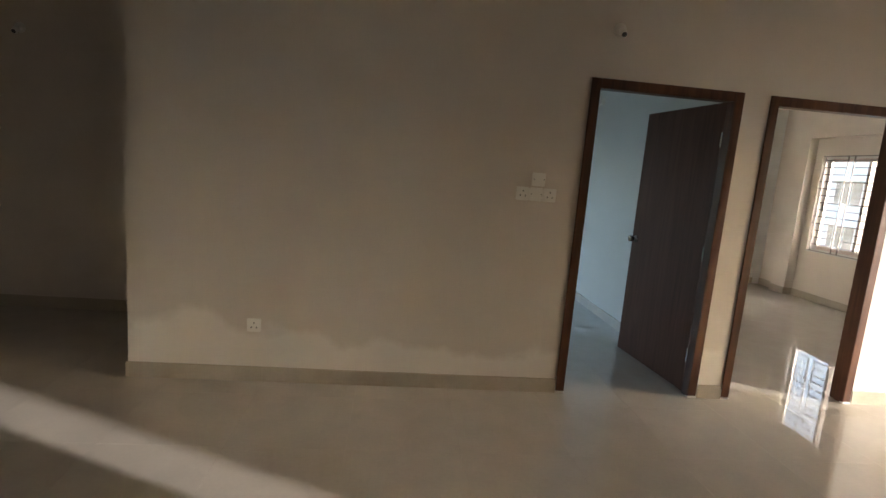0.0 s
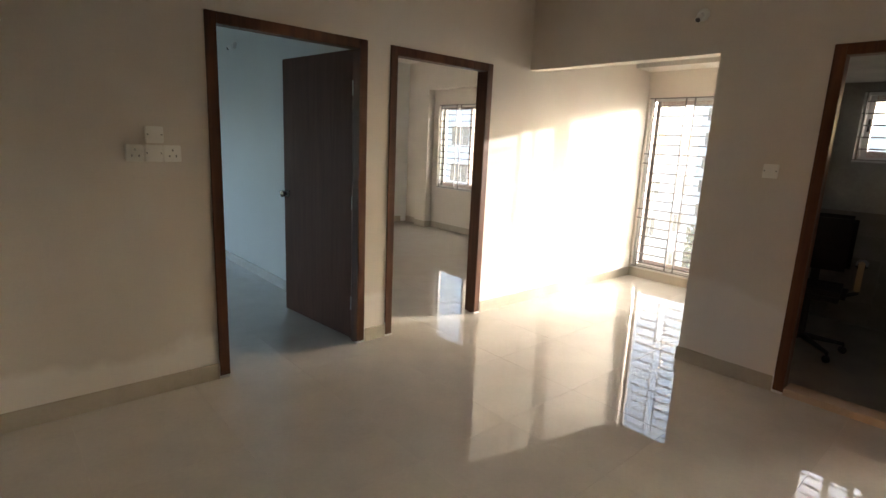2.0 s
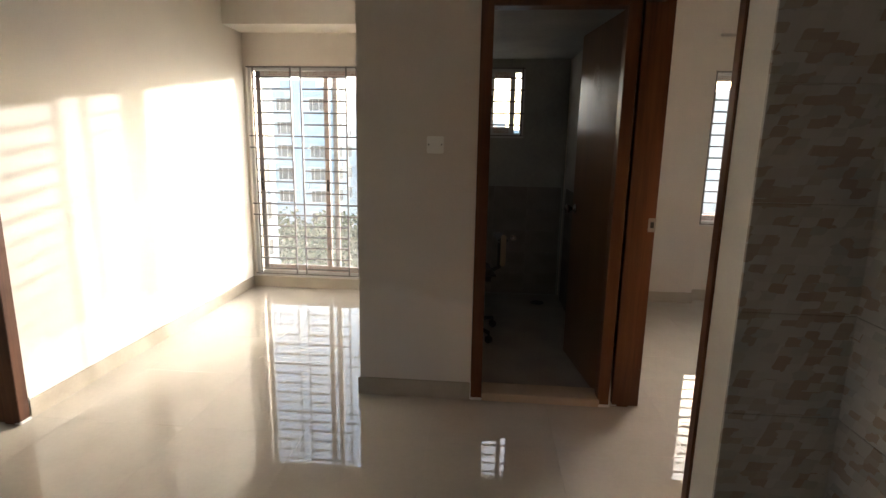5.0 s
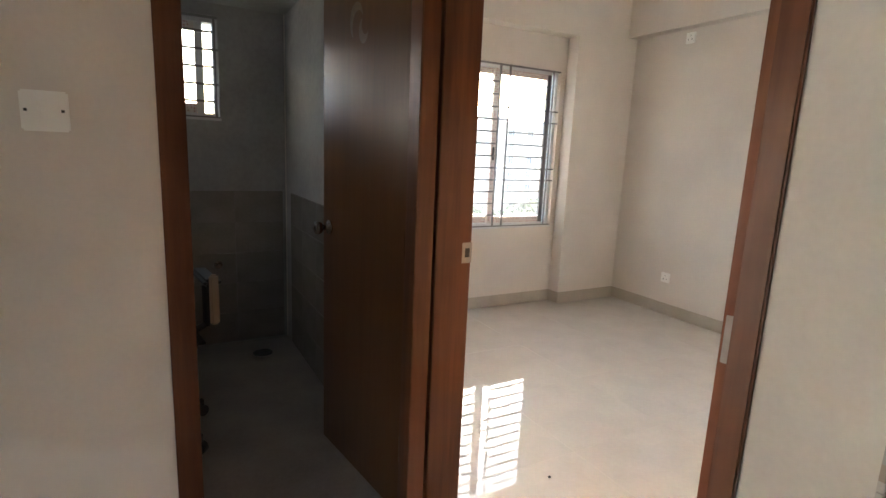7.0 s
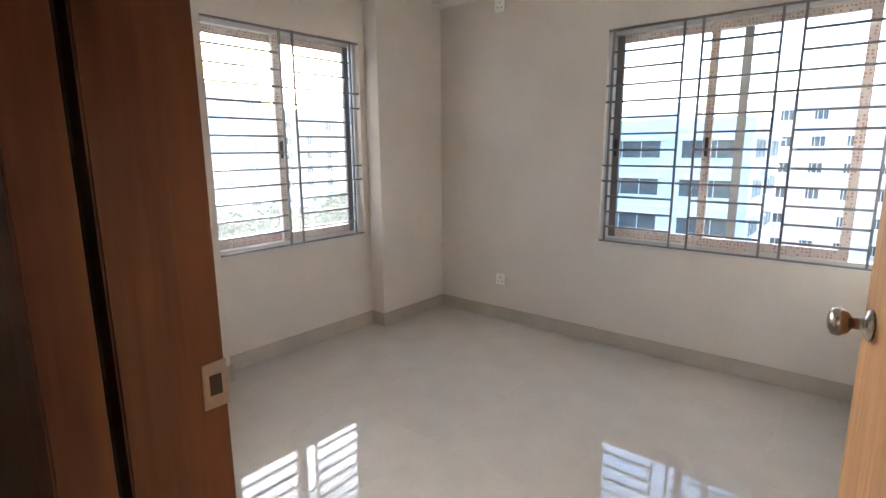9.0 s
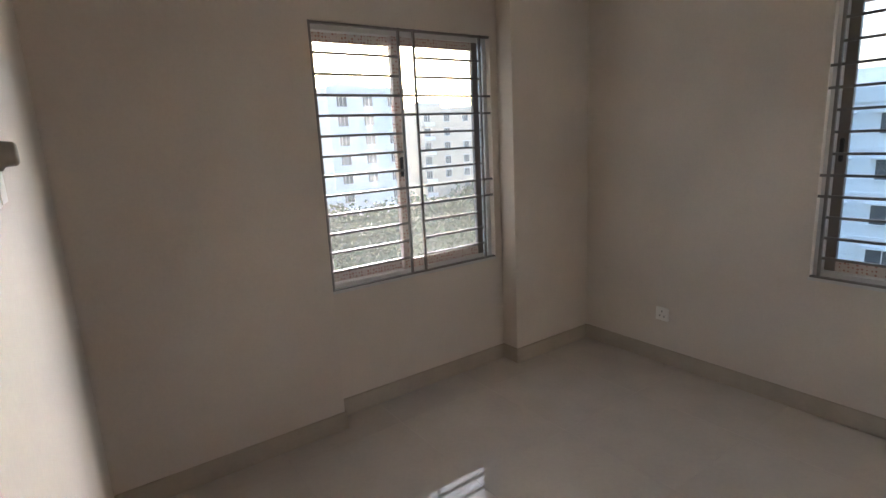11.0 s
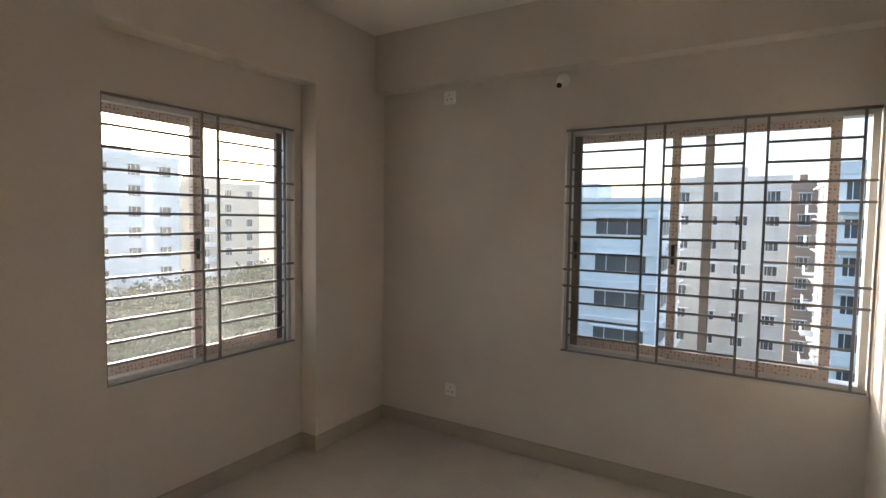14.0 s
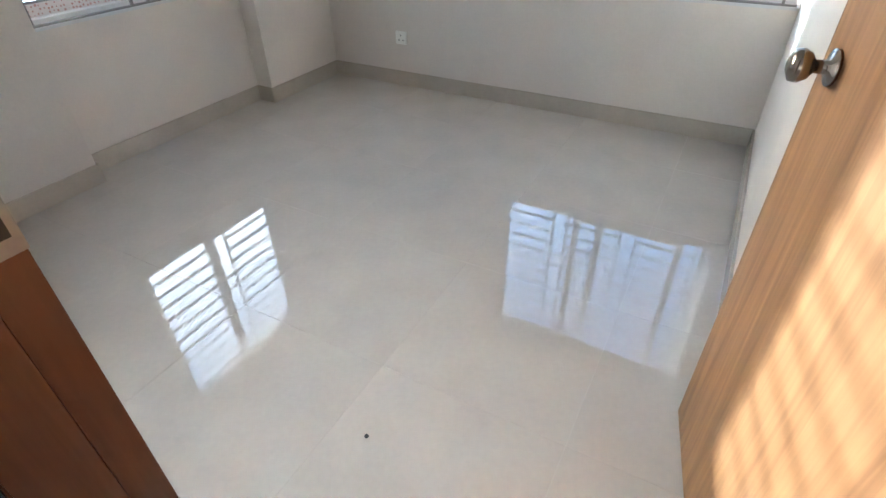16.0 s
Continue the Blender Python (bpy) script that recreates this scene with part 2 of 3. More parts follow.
M_GLASS_BLUE = dusty_hazy_glass("tinted_glass", (0.88, 0.94, 0.97), 0.05)
M_PLASTIC = material("ivory_switch_plastic", (0.86, 0.85, 0.80), 0.3, var=0.03)
M_DARK = material("dark_plastic", (0.02, 0.02, 0.022), 0.4, var=0.2)
M_FABRIC = material("black_chair_fabric", (0.018, 0.017, 0.018), 0.9, var=0.3, scale=30, bump=0.3)
# Tan that paints sunlight onto the chair's arm fronts.
M_ARM_SUNLIT = material("sunlit_arm_tan", (0.50, 0.38, 0.26), 0.5, var=0.08)
M_MOSAIC = mosaic_material("mosaic_print_tile")
M_CABLE = material("grey_cable", (0.3, 0.28, 0.25), 0.6)


# ---- mesh helpers ----
def box(bm, a, b, bevel=0.0):
    """A box between two corners, its edges rounded by bevel."""
    lo = Vector([min(p, q) for p, q in zip(a, b)])
    hi = Vector([max(p, q) for p, q in zip(a, b)])
    made = bmesh.ops.create_cube(bm, size=1.0, matrix=Matrix.LocRotScale((lo + hi) / 2, None, hi - lo))["verts"]
    if bevel:
        edges = list({e for v in made for e in v.link_edges})
        bmesh.ops.bevel(bm, geom=edges, offset=bevel, segments=2, affect='EDGES', clamp_overlap=True)
    return made


def rod(bm, a, b, r, n=8, r2=None):
    """A round bar from a to b."""
    a, b = Vector(a), Vector(b)
    turn = (b - a).to_track_quat("Z", "Y").to_matrix().to_4x4()
    bmesh.ops.create_cone(bm, cap_ends=True, segments=n, radius1=r, radius2=r if r2 is None else r2, depth=(b - a).length,
                          matrix=Matrix.Translation((a + b) / 2) @ turn)


def lathe(bm, profile, n=16, m=Matrix.Identity(4)):
    """A turned solid about z from (radius, height) pairs, placed by m."""
    rings = [[bm.verts.new(m @ Vector((r * math.cos(2 * math.pi * i / n), r * math.sin(2 * math.pi * i / n), h))) for i in range(n)] for r, h in profile]
    for p, q in zip(rings, rings[1:]):
        for i in range(n):
            bm.faces.new((p[i], p[(i + 1) % n], q[(i + 1) % n], q[i]))
    bm.faces.new(rings[0][::-1])
    bm.faces.new(rings[-1])


def mesh_of(name, bm, mat, smooth=False):
    bmesh.ops.recalc_face_normals(bm, faces=bm.faces[:])
    me = bpy.data.meshes.new(name)
    bm.to_mesh(me)
    bm.free()
    me.materials.append(mat)
    if smooth:
        for f in me.polygons:
            f.use_smooth = True
    return me


def part(name, bm, mat, parent, label="", smooth=False):
    ob = new(name, mesh_of(name, bm, mat, smooth))
    ob.parent = parent
    return tagged(ob, label)


def single(name, boxes, mat, label="", category="", kind="structure", bevel=0.0, group=""):
    """One mesh object made of boxes, in world places."""
    bm = bmesh.new()
    for a, b in boxes:
        box(bm, a, b, bevel)
    return tagged(new(name, mesh_of(name, bm, mat)), label, category, group, kind)


def base(name, m, label, category, group="", kind=""):
    ob = new(name)
    ob.matrix_basis = m
    ob.empty_display_size = 0.1
    return tagged(ob, label, category, group, kind)


H = 2.80


def wall(name, along, lo, hi, a, b, mat, holes=(), label="", top=H):
    """A wall along x or y, from a to b, between lo and hi across, with holes (from, to, bottom, top)."""
    boxes, at = [], a
    P = (lambda s, w, z: (s, w, z)) if along == "x" else (lambda s, w, z: (w, s, z))
    for s, e, z0, z1 in sorted(holes):
        if s > at:
            boxes.append((P(at, lo, 0), P(s, hi, top)))
        if z0 > 0:
            boxes.append((P(s, lo, 0), P(e, hi, z0)))
        if z1 < top:
            boxes.append((P(s, lo, z1), P(e, hi, top)))
        at = e
    if at < b:
        boxes.append((P(at, lo, 0), P(b, hi, top)))
    return single(name, boxes, mat, label or "plain cream painted wall", "wall")


# ---- structure ----
YS, XE, XR, XC = -6.07, 4.76, 1.90, 4.89    # south wall, columns' face, bedroom side wall, recessed window wall
wall("wall_hall_north", "x", 0.0, 0.12, -2.815, 5.0, M_WALL_A, [(-0.028, 1.0, 0, 2.1), (1.185, 2.2, 0, 2.1)], "cream painted wall with pale damp-repair patches above the skirting")
wall("wall_hall_east", "y", 2.67, 2.79, -2.94, 0.0, M_WALL_B, [(-2.94, -2.186, 0, 2.1), (-1.57, 0.0, 0, 2.11)], "cream wall with a patched corner and a beam over an opening")
wall("wall_nook_south", "x", -1.70, -1.57, 2.79, 4.76, M_WALL)
wall("wall_nook_window", "y", 4.76, 5.0, -1.57, 0.0, M_WALL, [(-1.53, -0.025, 0.12, 2.06)])
wall("wall_bath_window", "y", 4.76, 5.0, -2.93, -1.70, M_BATH, [(-2.545, -1.965, 1.47, 2.06)], "bare grey plaster wall")
wall("wall_bath_bedroom", "x", -3.10, -2.945, 2.79, XC, M_WALL)
wall("wall_bedroom_door", "x", -3.10, -2.965, 1.475, 2.79, M_WALL, [(1.645, 2.721, 0, 2.1)])
wall("wall_bedroom_east", "y", XC, 5.09, -6.24, -2.94, M_WALL, [(-5.325, -4.17, 0.71, 2.06)])
single("column_corner", [((XE, YS, 0), (XC, -5.38, H))], M_WALL, "cream painted column in the room corner", "column")
single("column_east", [((XE, -4.14, 0), (XC, -3.10, H))], M_WALL, "cream painted column beside the window", "column")
single("beam_east", [((XE, -5.38, 2.34), (XC, -4.14, H))], M_WALL, "cream painted beam over the window recess", "beam")
single("beam_south", [((XR, YS, 2.40), (XE, -5.96, H))], M_WALL, "cream painted beam along the wall top", "beam")
wall("wall_bedroom_south", "x", -6.24, YS, 1.46, XC, M_WALL, [(XR, 3.385, 0.71, 2.055)])
wall("wall_bedroom_west", "y", 1.46, XR, YS, -4.16, M_WALL)
wall("wall_behind_door", "y", 1.475, 1.60, -4.16, -3.10, M_WALL)
wall("wall_tiled_end", "x", -3.40, -3.28, 0.20, 1.475, M_WALL)
wall("wall_kitchen_return", "y", 0.08, 0.20, -5.6, -3.28, M_WALL)
wall("wall_hall_south", "x", -5.72, -5.6, -5.12, 0.20, M_WALL)
wall("wall_hall_west", "y", -5.12, -5.0, -5.6, 1.47, M_WALL)
wall("wall_recess_back", "x", 1.35, 1.47, -5.0, -2.695, M_WALL)
wall("wall_recess_side", "y", -2.815, -2.695, 0.12, 1.35, M_WALL)
wall("wall_rooms_north", "x", 4.60, 4.72, -1.72, 5.0, M_WHITE, [(-1.5, 0.7, 0.1, 2.05)], "white painted wall with a window")
# Unseen wall; its wide opening is added to brighten room one.
wall("wall_room_one_west", "y", -1.72, -1.60, 0.12, 4.60, M_WHITE, [(0.5, 4.3, 0.1, 2.05)], "unseen white painted wall with an added wide light opening")
wall("wall_partition", "y", 1.10, 1.20, 0.12, 4.60, M_WHITE, (), "white painted partition wall")
wall("wall_room_two_east", "y", XC, 5.09, 0.12, 4.60, M_WALL, [(2.30, 3.755, 0.71, 2.08)])
single("column_room_two", [((XE, 3.89, 0), (XC, 4.18, H))], M_WALL, "cream painted column beside the window", "column")
single("column_room_two_south", [((XE, 0.12, 0), (XC, 1.9, H))], M_WALL, "cream painted column beside the window", "column")
single("beam_room_two", [((XE, 1.9, 2.32), (XC, 3.89, H))], M_WALL, "cream painted beam over the window recess", "beam")
single("beam_nook", [((4.42, -1.57, 2.34), (XE, 0.0, H))], M_WALL, "cream painted beam over the tall window", "beam")
single("ceiling", [((-5.12, -6.24, H), (5.1, 4.72, H + 0.2))], M_CEIL, "flat painted ceiling", "ceiling")
single("ceiling_bath", [((2.79, -2.94, 2.13), (XE, -1.70, 2.2))], M_BATH, "low bare plaster ceiling slab", "ceiling")
single("floor_bath", [((2.67, -2.94, -0.02), (XE, -1.70, 0.022))], M_BATH_FLOOR, "dull brown tiled bathroom floor", "floor")
single("wall_bath_lining", [((2.79, -2.945, 0), (XE, -2.937, 2.13)), ((2.79, -1.70, 0), (XE, -1.708, 2.13)), ((2.79, -2.186, 0), (2.798, -1.708, 2.13))], M_BATH, "bare grey plaster on the bathroom walls", "wall")
single("threshold", [((2.655, -2.885, 0.0), (2.80, -2.25, 0.045))], material("threshold_stone", (0.50, 0.38, 0.27), 0.35, var=0.1), "tan stone door threshold", "threshold", bevel=0.004)


def skirting(name, runs):
    """Runs of tile skirting: (x0, y0, x1, y1), each a thin band on the floor."""
    single(name, [((x0, y0, 0), (x1, y1, 0.1)) for x0, y0, x1, y1 in runs], M_SKIRT, "beige glazed tile skirting", "skirting", bevel=0.003)


D = 0.012
skirting("baseboard_hall", [(-2.815, -D, -0.028, 0), (1.0, -D, 1.185, 0), (2.2, -D, XE, 0), (2.67 - D, -2.186, 2.67, -1.57), (2.67 - D, -1.57, XE, -1.57 + D), (-2.815 - D, -D, -2.815, 1.35), (-5.0, 1.35 - D, -2.815, 1.35)])
skirting("baseboard_nook", [(XE - D, -1.57 + D, XE, -D)])
skirting("baseboard_bedroom", [(XE - D, YS, XE, -5.38), (XE - D, -5.38, XC, -5.38 + D), (XC - D, -5.38, XC, -4.14), (XE - D, -4.14 - D, XC, -4.14), (XE - D, -4.14, XE, -3.10), (2.735, -3.10 - D, XE - D, -3.10), (XR, YS, XE, YS + D), (XR, YS, XR + D, -4.16)])
skirting("baseboard_room_one", [(1.10 - D, 0.12, 1.10, 4.6)])
skirting("baseboard_room_two", [(XE - D, 3.89, XE, 4.18), (XE - D, 3.89 - D, XC, 3.89), (XC - D, 1.9, XC, 3.89), (XC - D, 4.18, XC, 4.6), (1.2, 4.6 - D, XE, 4.6)])


# ---- doors ----
def knob(parent, u, v, z, side):
    """A turned knob on a rose; side is the way it sticks out along v."""
    bm = bmesh.new()
    m = Matrix.Translation((u, v, z)) @ pose(0, 0, 0, -90 * side, 0, 0)
    lathe(bm, [(0.030, 0), (0.030, 0.006), (0.012, 0.010), (0.011, 0.030), (0.022, 0.038), (0.028, 0.050), (0.026, 0.062), (0.014, 0.068)], 16, m)
    part("knob", bm, M_STEEL, parent, "round steel knob", True)


def door(name, m, width, depth, leaf_mat, swing, label, leaf_label="", strike=False, frame_mat=None, J=0.062, pin=0.012, lip_mat=None):
    """Frame in its wall, width along u, depth along v; the leaf hangs at the far jamb and swings inwards."""
    d = base(name, m, label, "door", kind="structure")
    for u0, u1, rb in ((0, J, 1), (width - J, width, -1)):
        bm = bmesh.new()
        box(bm, (u0, -0.008, 0), (u1, depth * 0.62, 2.1), 0.003)
        x0, x1 = (u0, u1 - 0.014) if rb > 0 else (u0 + 0.014, u1)
        box(bm, (x0, depth * 0.62, 0), (x1, depth + 0.006, 2.1), 0.003)
        jamb = part("jamb", bm, frame_mat or M_FRAME, d)
        bm = bmesh.new()
        box(bm, (u0 - 0.004, -0.014, 0.0), (u1 + 0.002, 0.02, 0.016), 0.005)
        box(bm, (u0 - 0.006 if rb > 0 else u1 - 0.002, -0.010, 0.0), (u0 + 0.002 if rb > 0 else u1 + 0.006, 0.004, 0.115), 0.003)
        part("filler", bm, M_WHITE, jamb, "white cement filler at the foot")
    bm = bmesh.new()
    box(bm, (J, -0.008, 2.1 - J), (width - J, depth * 0.62, 2.1), 0.003)
    box(bm, (J, depth * 0.62, 2.1 - J + 0.014), (width - J, depth + 0.006, 2.1), 0.003)
    part("head", bm, frame_mat or M_FRAME, d)
    if strike:
        bm = bmesh.new()
        box(bm, (J - 0.016, depth - 0.030, 0.965), (J - 0.0115, depth + 0.0075, 1.035), 0.001)
        plate = part("strike_plate", bm, M_DULL, d, "steel strike plate")
        bm = bmesh.new()
        box(bm, (J - 0.0122, depth - 0.020, 0.985), (J - 0.0108, depth - 0.002, 1.016))
        part("latch_hole", bm, M_DARK, plate)
    if leaf_mat:
        w = width - 2 * J + 0.022
        bm = bmesh.new()
        box(bm, (-w, 0, 0.008), (0, 0.036, 2.1 - J + 0.01), 0.003)
        leaf = part("leaf", bm, leaf_mat, d, leaf_label)
        leaf.matrix_basis = pose(width - J + pin, depth - 0.034 + 0.006, 0, 0, 0, -swing)
        knob(leaf, -w + 0.062, 0.0, 1.0, -1)
        knob(leaf, -w + 0.062, 0.036, 1.0, 1)
        if lip_mat:
            for u0, v0, v1 in ((0.006, 0.030, 0.052), (0.014, 0.052, 0.072), (0.010, 0.076, 0.094)):
                bm = bmesh.new()
                box(bm, (width - J - u0, v0, 0.0), (width - J + 0.002, v1, 2.1 - J), 0.005)
                part("door_stop", bm, lip_mat, d, "red-brown moulded door stop")
            for u0, u1 in ((-w - 0.003, -w + 0.001), (-0.001, 0.003)):
                bm = bmesh.new()
                box(bm, (u0, 0.0008, 0.009), (u1, 0.0352, 2.1 - J + 0.009), 0.0008)
                part("edge_lipping", bm, lip_mat, leaf, "red-brown solid wood lipping")
            bm = bmesh.new()
            box(bm, (-w - 0.0045, 0.007, 0.93), (-w - 0.002, 0.029, 1.04), 0.0008)
            part("latch_plate", bm, M_STEEL, leaf, "steel latch plate")
            for z in (0.28, 1.02, 1.80):
                bm = bmesh.new()
                box(bm, (0.002, 0.006, z - 0.045), (0.0048, 0.030, z + 0.045), 0.0008)
                for du, dz in ((0.011, 0.036), (0.024, 0.013), (0.011, -0.013), (0.024, -0.036)):
                    rod(bm, (0.004, du, z + dz), (0.0056, du, z + dz), 0.0042, 10)
                part("hinge_leaf", bm, M_DULL, leaf, "grey steel hinge leaf with four screws")
        for z in (0.28, 1.02, 1.80):
            if not lip_mat:
                bm = bmesh.new()
                box(bm, (width - J + 0.011, depth * 0.62 + 0.002, z - 0.05), (width - J + 0.0145, depth + 0.004, z + 0.05), 0.001)
                part("hinge_plate", bm, M_STEEL, d, "steel hinge plate with screws")
            bm = bmesh.new()
            rod(bm, (0.004, 0.040, z - 0.05), (0.004, 0.040, z + 0.05), 0.007)
            box(bm, (-0.03, 0.0355, z - 0.05), (0.0, 0.038, z + 0.05))
            part("hinge", bm, M_STEEL, leaf, "steel butt hinge")
    return d


door("door_1", pose(-0.028, 0, 0), 1.028, 0.12, M_LEAF_DARK, 85, "open dark brown wooden door in a varnished frame", "dark brown wood-grain leaf", False, M_FRAME_DARK)
door("door_2", pose(1.185, 0, 0), 1.015, 0.12, None, 0, "varnished brown wooden door frame without leaf in view", "", False, M_FRAME_DARK)
door("door_3", pose(2.67, -2.186, 0, 0, 0, -90), 0.752, 0.12, M_LEAF_BATH, 82, "open glossy brown bathroom door in varnished frame", "glossy brown leaf with a smeared mark")
door("door_4", pose(2.721, -2.965, 0, 0, 0, 180), 1.076, 0.129, M_LEAF_BED, 78.5, "open honey-brown veneered bedroom door in varnished frame", "honey-brown wood veneer leaf", True, J=0.045, pin=-0.080, lip_mat=M_LIP)


def smear(leaf, x, z):
    """A dried wiped mark: two flat crescent strokes on the leaf's face."""
    bm = bmesh.new()
    for cx, cz, rad, a0 in ((x - 0.02, z, 0.045, 0.4), (x + 0.035, z - 0.02, 0.03, 2.2)):
        rim = []
        for i in range(13):
            a = a0 + i * 0.3
            t = 0.013 * math.sin(math.pi * i / 12) + 0.001
            rim.append([bm.verts.new((cx + q * math.cos(a), y, cz + 1.3 * q * math.sin(a))) for q, y in ((rad - t, -0.0006), (rad + t, -0.0006), (rad + t, 0.0002), (rad - t, 0.0002))])
        for p, q in zip(rim, rim[1:]):
            for i in range(4):
                bm.faces.new((p[i], p[(i + 1) % 4], q[(i + 1) % 4], q[i]))
    part("smear", bm, M_SMEAR, leaf, "pale wiped smear on the varnish")


for child in bpy.data.objects["door_3"].children:
    if child.name.startswith("leaf"):
        smear(child, -0.34, 1.77)


# ---- windows ----
def window(name, m, width, height, modules, rows, full, sashes, depth, label, out=0.0, glass=None):
    """Sliding window with an inner bar grille. modules: spans of the grille along u; rows: bar heights; full: rows that run right across;
    sashes: (from, to, track, stile materials)."""
    w = base(name, m, label, "window", kind="structure")
    v = 0.036
    bm = bmesh.new()
    for a, b in (((0, v, 0), (0.03, v + 0.09, height)), ((width - 0.03, v, 0), (width, v + 0.09, height)),
                 ((0.03, v, 0), (width - 0.03, v + 0.09, 0.03)), ((0.03, v, height - 0.035), (width - 0.03, v + 0.09, height))):
        box(bm, a, b, 0.002)
    part("window_frame", bm, M_ALU, w, "grey aluminium frame")
    bm = bmesh.new()
    box(bm, (-0.006, -0.004, -0.012), (width + 0.006, v, 0.003), 0.002)
    part("window_sill", bm, M_ALU, w)
    for u0, u1, track, ml, mr in sashes:
        y0 = v + 0.015 + 0.034 * track
        s = 0.045
        bm = bmesh.new()
        box(bm, (u0 + s, y0, 0.03), (u1 - s, y0 + 0.026, 0.085), 0.002)
        box(bm, (u0 + s, y0, height - 0.08), (u1 - s, y0 + 0.026, height - 0.035), 0.002)
        sash = part("sash", bm, M_FILM, w, "sliding sash in printed protective film")
        for x0, x1, mt in ((u0, u0 + s, ml), (u1 - s, u1, mr)):
            bm = bmesh.new()
            box(bm, (x0, y0 - 0.001, 0.03), (x1, y0 + 0.027, height - 0.035), 0.002)
            part("stile", bm, mt, sash)
        bm = bmesh.new()
        box(bm, (u0 + s - 0.006, y0 + 0.010, 0.08), (u1 - s + 0.006, y0 + 0.015, height - 0.075))
        pane = part("pane", bm, glass or M_GLASS, sash, "clear window glass")
        pane.visible_shadow = False
        bm = bmesh.new()
        box(bm, (u0 + 0.014, y0 - 0.010, height * 0.42), (u0 + 0.032, y0 + 0.002, height * 0.42 + 0.11), 0.003)
        part("latch", bm, M_DARK, sash)
    r = 0.0064
    g = v - 0.024
    spans = {}
    for i, z in enumerate(rows):
        if i in full:
            bm = bmesh.new()
            box(bm, (-out, g - r, z - r), (width + out, g + r, z + r))
            part("grille_bar", bm, M_BAR, w)
        else:
            for u0, u1 in modules:
                if u1 - u0 not in spans:
                    bm = bmesh.new()
                    box(bm, (0, g - r, -r), (u1 - u0, g + r, r))
                    spans[u1 - u0] = mesh_of("grille_bar", bm, M_BAR)
                b = new("grille_bar", spans[u1 - u0])
                b.parent = w
                b.matrix_basis = pose(u0, 0, z)
    for u in sorted({u for s in modules for u in s}):
        bm = bmesh.new()
        box(bm, (u - r, g - r - 0.004, 0.0), (u + r, g + r - 0.004, height))
        part("grille_upright", bm, M_BAR, w)
    for z in (0.006, height - 0.008):
        bm = bmesh.new()
        box(bm, (0, g - 0.010, z - 0.006), (width, g + 0.010, z + 0.006))
        part("grille_rail", bm, M_BAR, w)
    return w


F, A, K = M_FILM, M_ALU, M_ALU_DARK
ROWS = [0.105 + 0.1 * i for i in range(13)]
window("window_1", pose(XC, -4.17, 0.71, 0, 0, -90), 1.155, 1.35, [(0.03, 0.525), (0.62, 1.08)], ROWS[:12], (3, 4, 8, 9),
       [(0.03, 0.56, 1, A, F), (0.50, 1.10, 0, F, K)], 0.2, "sliding aluminium window with steel bars, over a tree view", 0.045)
window("window_2", pose(3.385, YS, 0.71, 0, 0, 180), 1.47, 1.345, [(0.035, 0.45), (0.55, 0.93), (1.03, 1.41)], ROWS[:12], (3, 4, 8, 9),
       [(0.03, 0.79, 1, K, K), (0.585, 1.33, 0, F, F)], 0.18, "wide sliding aluminium window with steel bars", 0.0, M_GLASS_CLEAN)
window("window_3", pose(XE, -0.025, 0.12, 0, 0, -90), 1.505, 1.94, [(0.06, 0.41), (0.505, 0.925), (1.02, 1.44)], [0.06 + 0.105 * i for i in range(18)], (5, 6, 11, 12),
       [(0.05, 0.82, 1, K, F), (0.70, 1.475, 0, F, F)], 0.2, "tall sliding aluminium window with steel bars in the nook", 0.02, M_GLASS_BLUE)
window("window_4", pose(XE, -1.965, 1.47, 0, 0, -90), 0.58, 0.59, [(0.02, 0.56)], [0.1, 0.2, 0.3, 0.4, 0.5], (1, 3),
       [(0.03, 0.30, 1, A, A), (0.27, 0.50, 0, A, A)], 0.2, "small high bathroom window with steel bars")
window("window_5", pose(XC, 3.755, 0.71, 0, 0, -90), 1.455, 1.37, [(0.05, 0.42), (0.52, 0.92), (1.02, 1.41)], ROWS, (3, 4, 8, 9),
       [(0.03, 0.75, 1, A, F), (0.70, 1.425, 0, F, K)], 0.2, "wide sliding aluminium window with steel bars", 0.03)
# Out of view; made large so that more sky light reaches room one.
window("window_6", pose(-1.5, 4.60, 0.1), 2.2, 1.95, [(0.05, 0.65), (0.75, 1.45), (1.55, 2.15)], [0.1 + 0.105 * i for i in range(18)], (5, 6, 11, 12),
       [(0.03, 1.13, 1, A, A), (1.07, 2.17, 0, A, A)], 0.12, "sliding aluminium window with steel bars")

# Unseen extra window, added only to let more light into room one.
window("window_7", pose(-1.60, 0.5, 0.1, 0, 0, 90), 3.8, 1.95, [(0.05, 1.2), (1.3, 2.5), (2.6, 3.75)], [0.1 + 0.105 * i for i in range(18)], (5, 6, 11, 12),
       [(0.03, 1.93, 1, A, A), (1.87, 3.77, 0, A, A)], 0.12, "wide sliding aluminium window with steel bars")

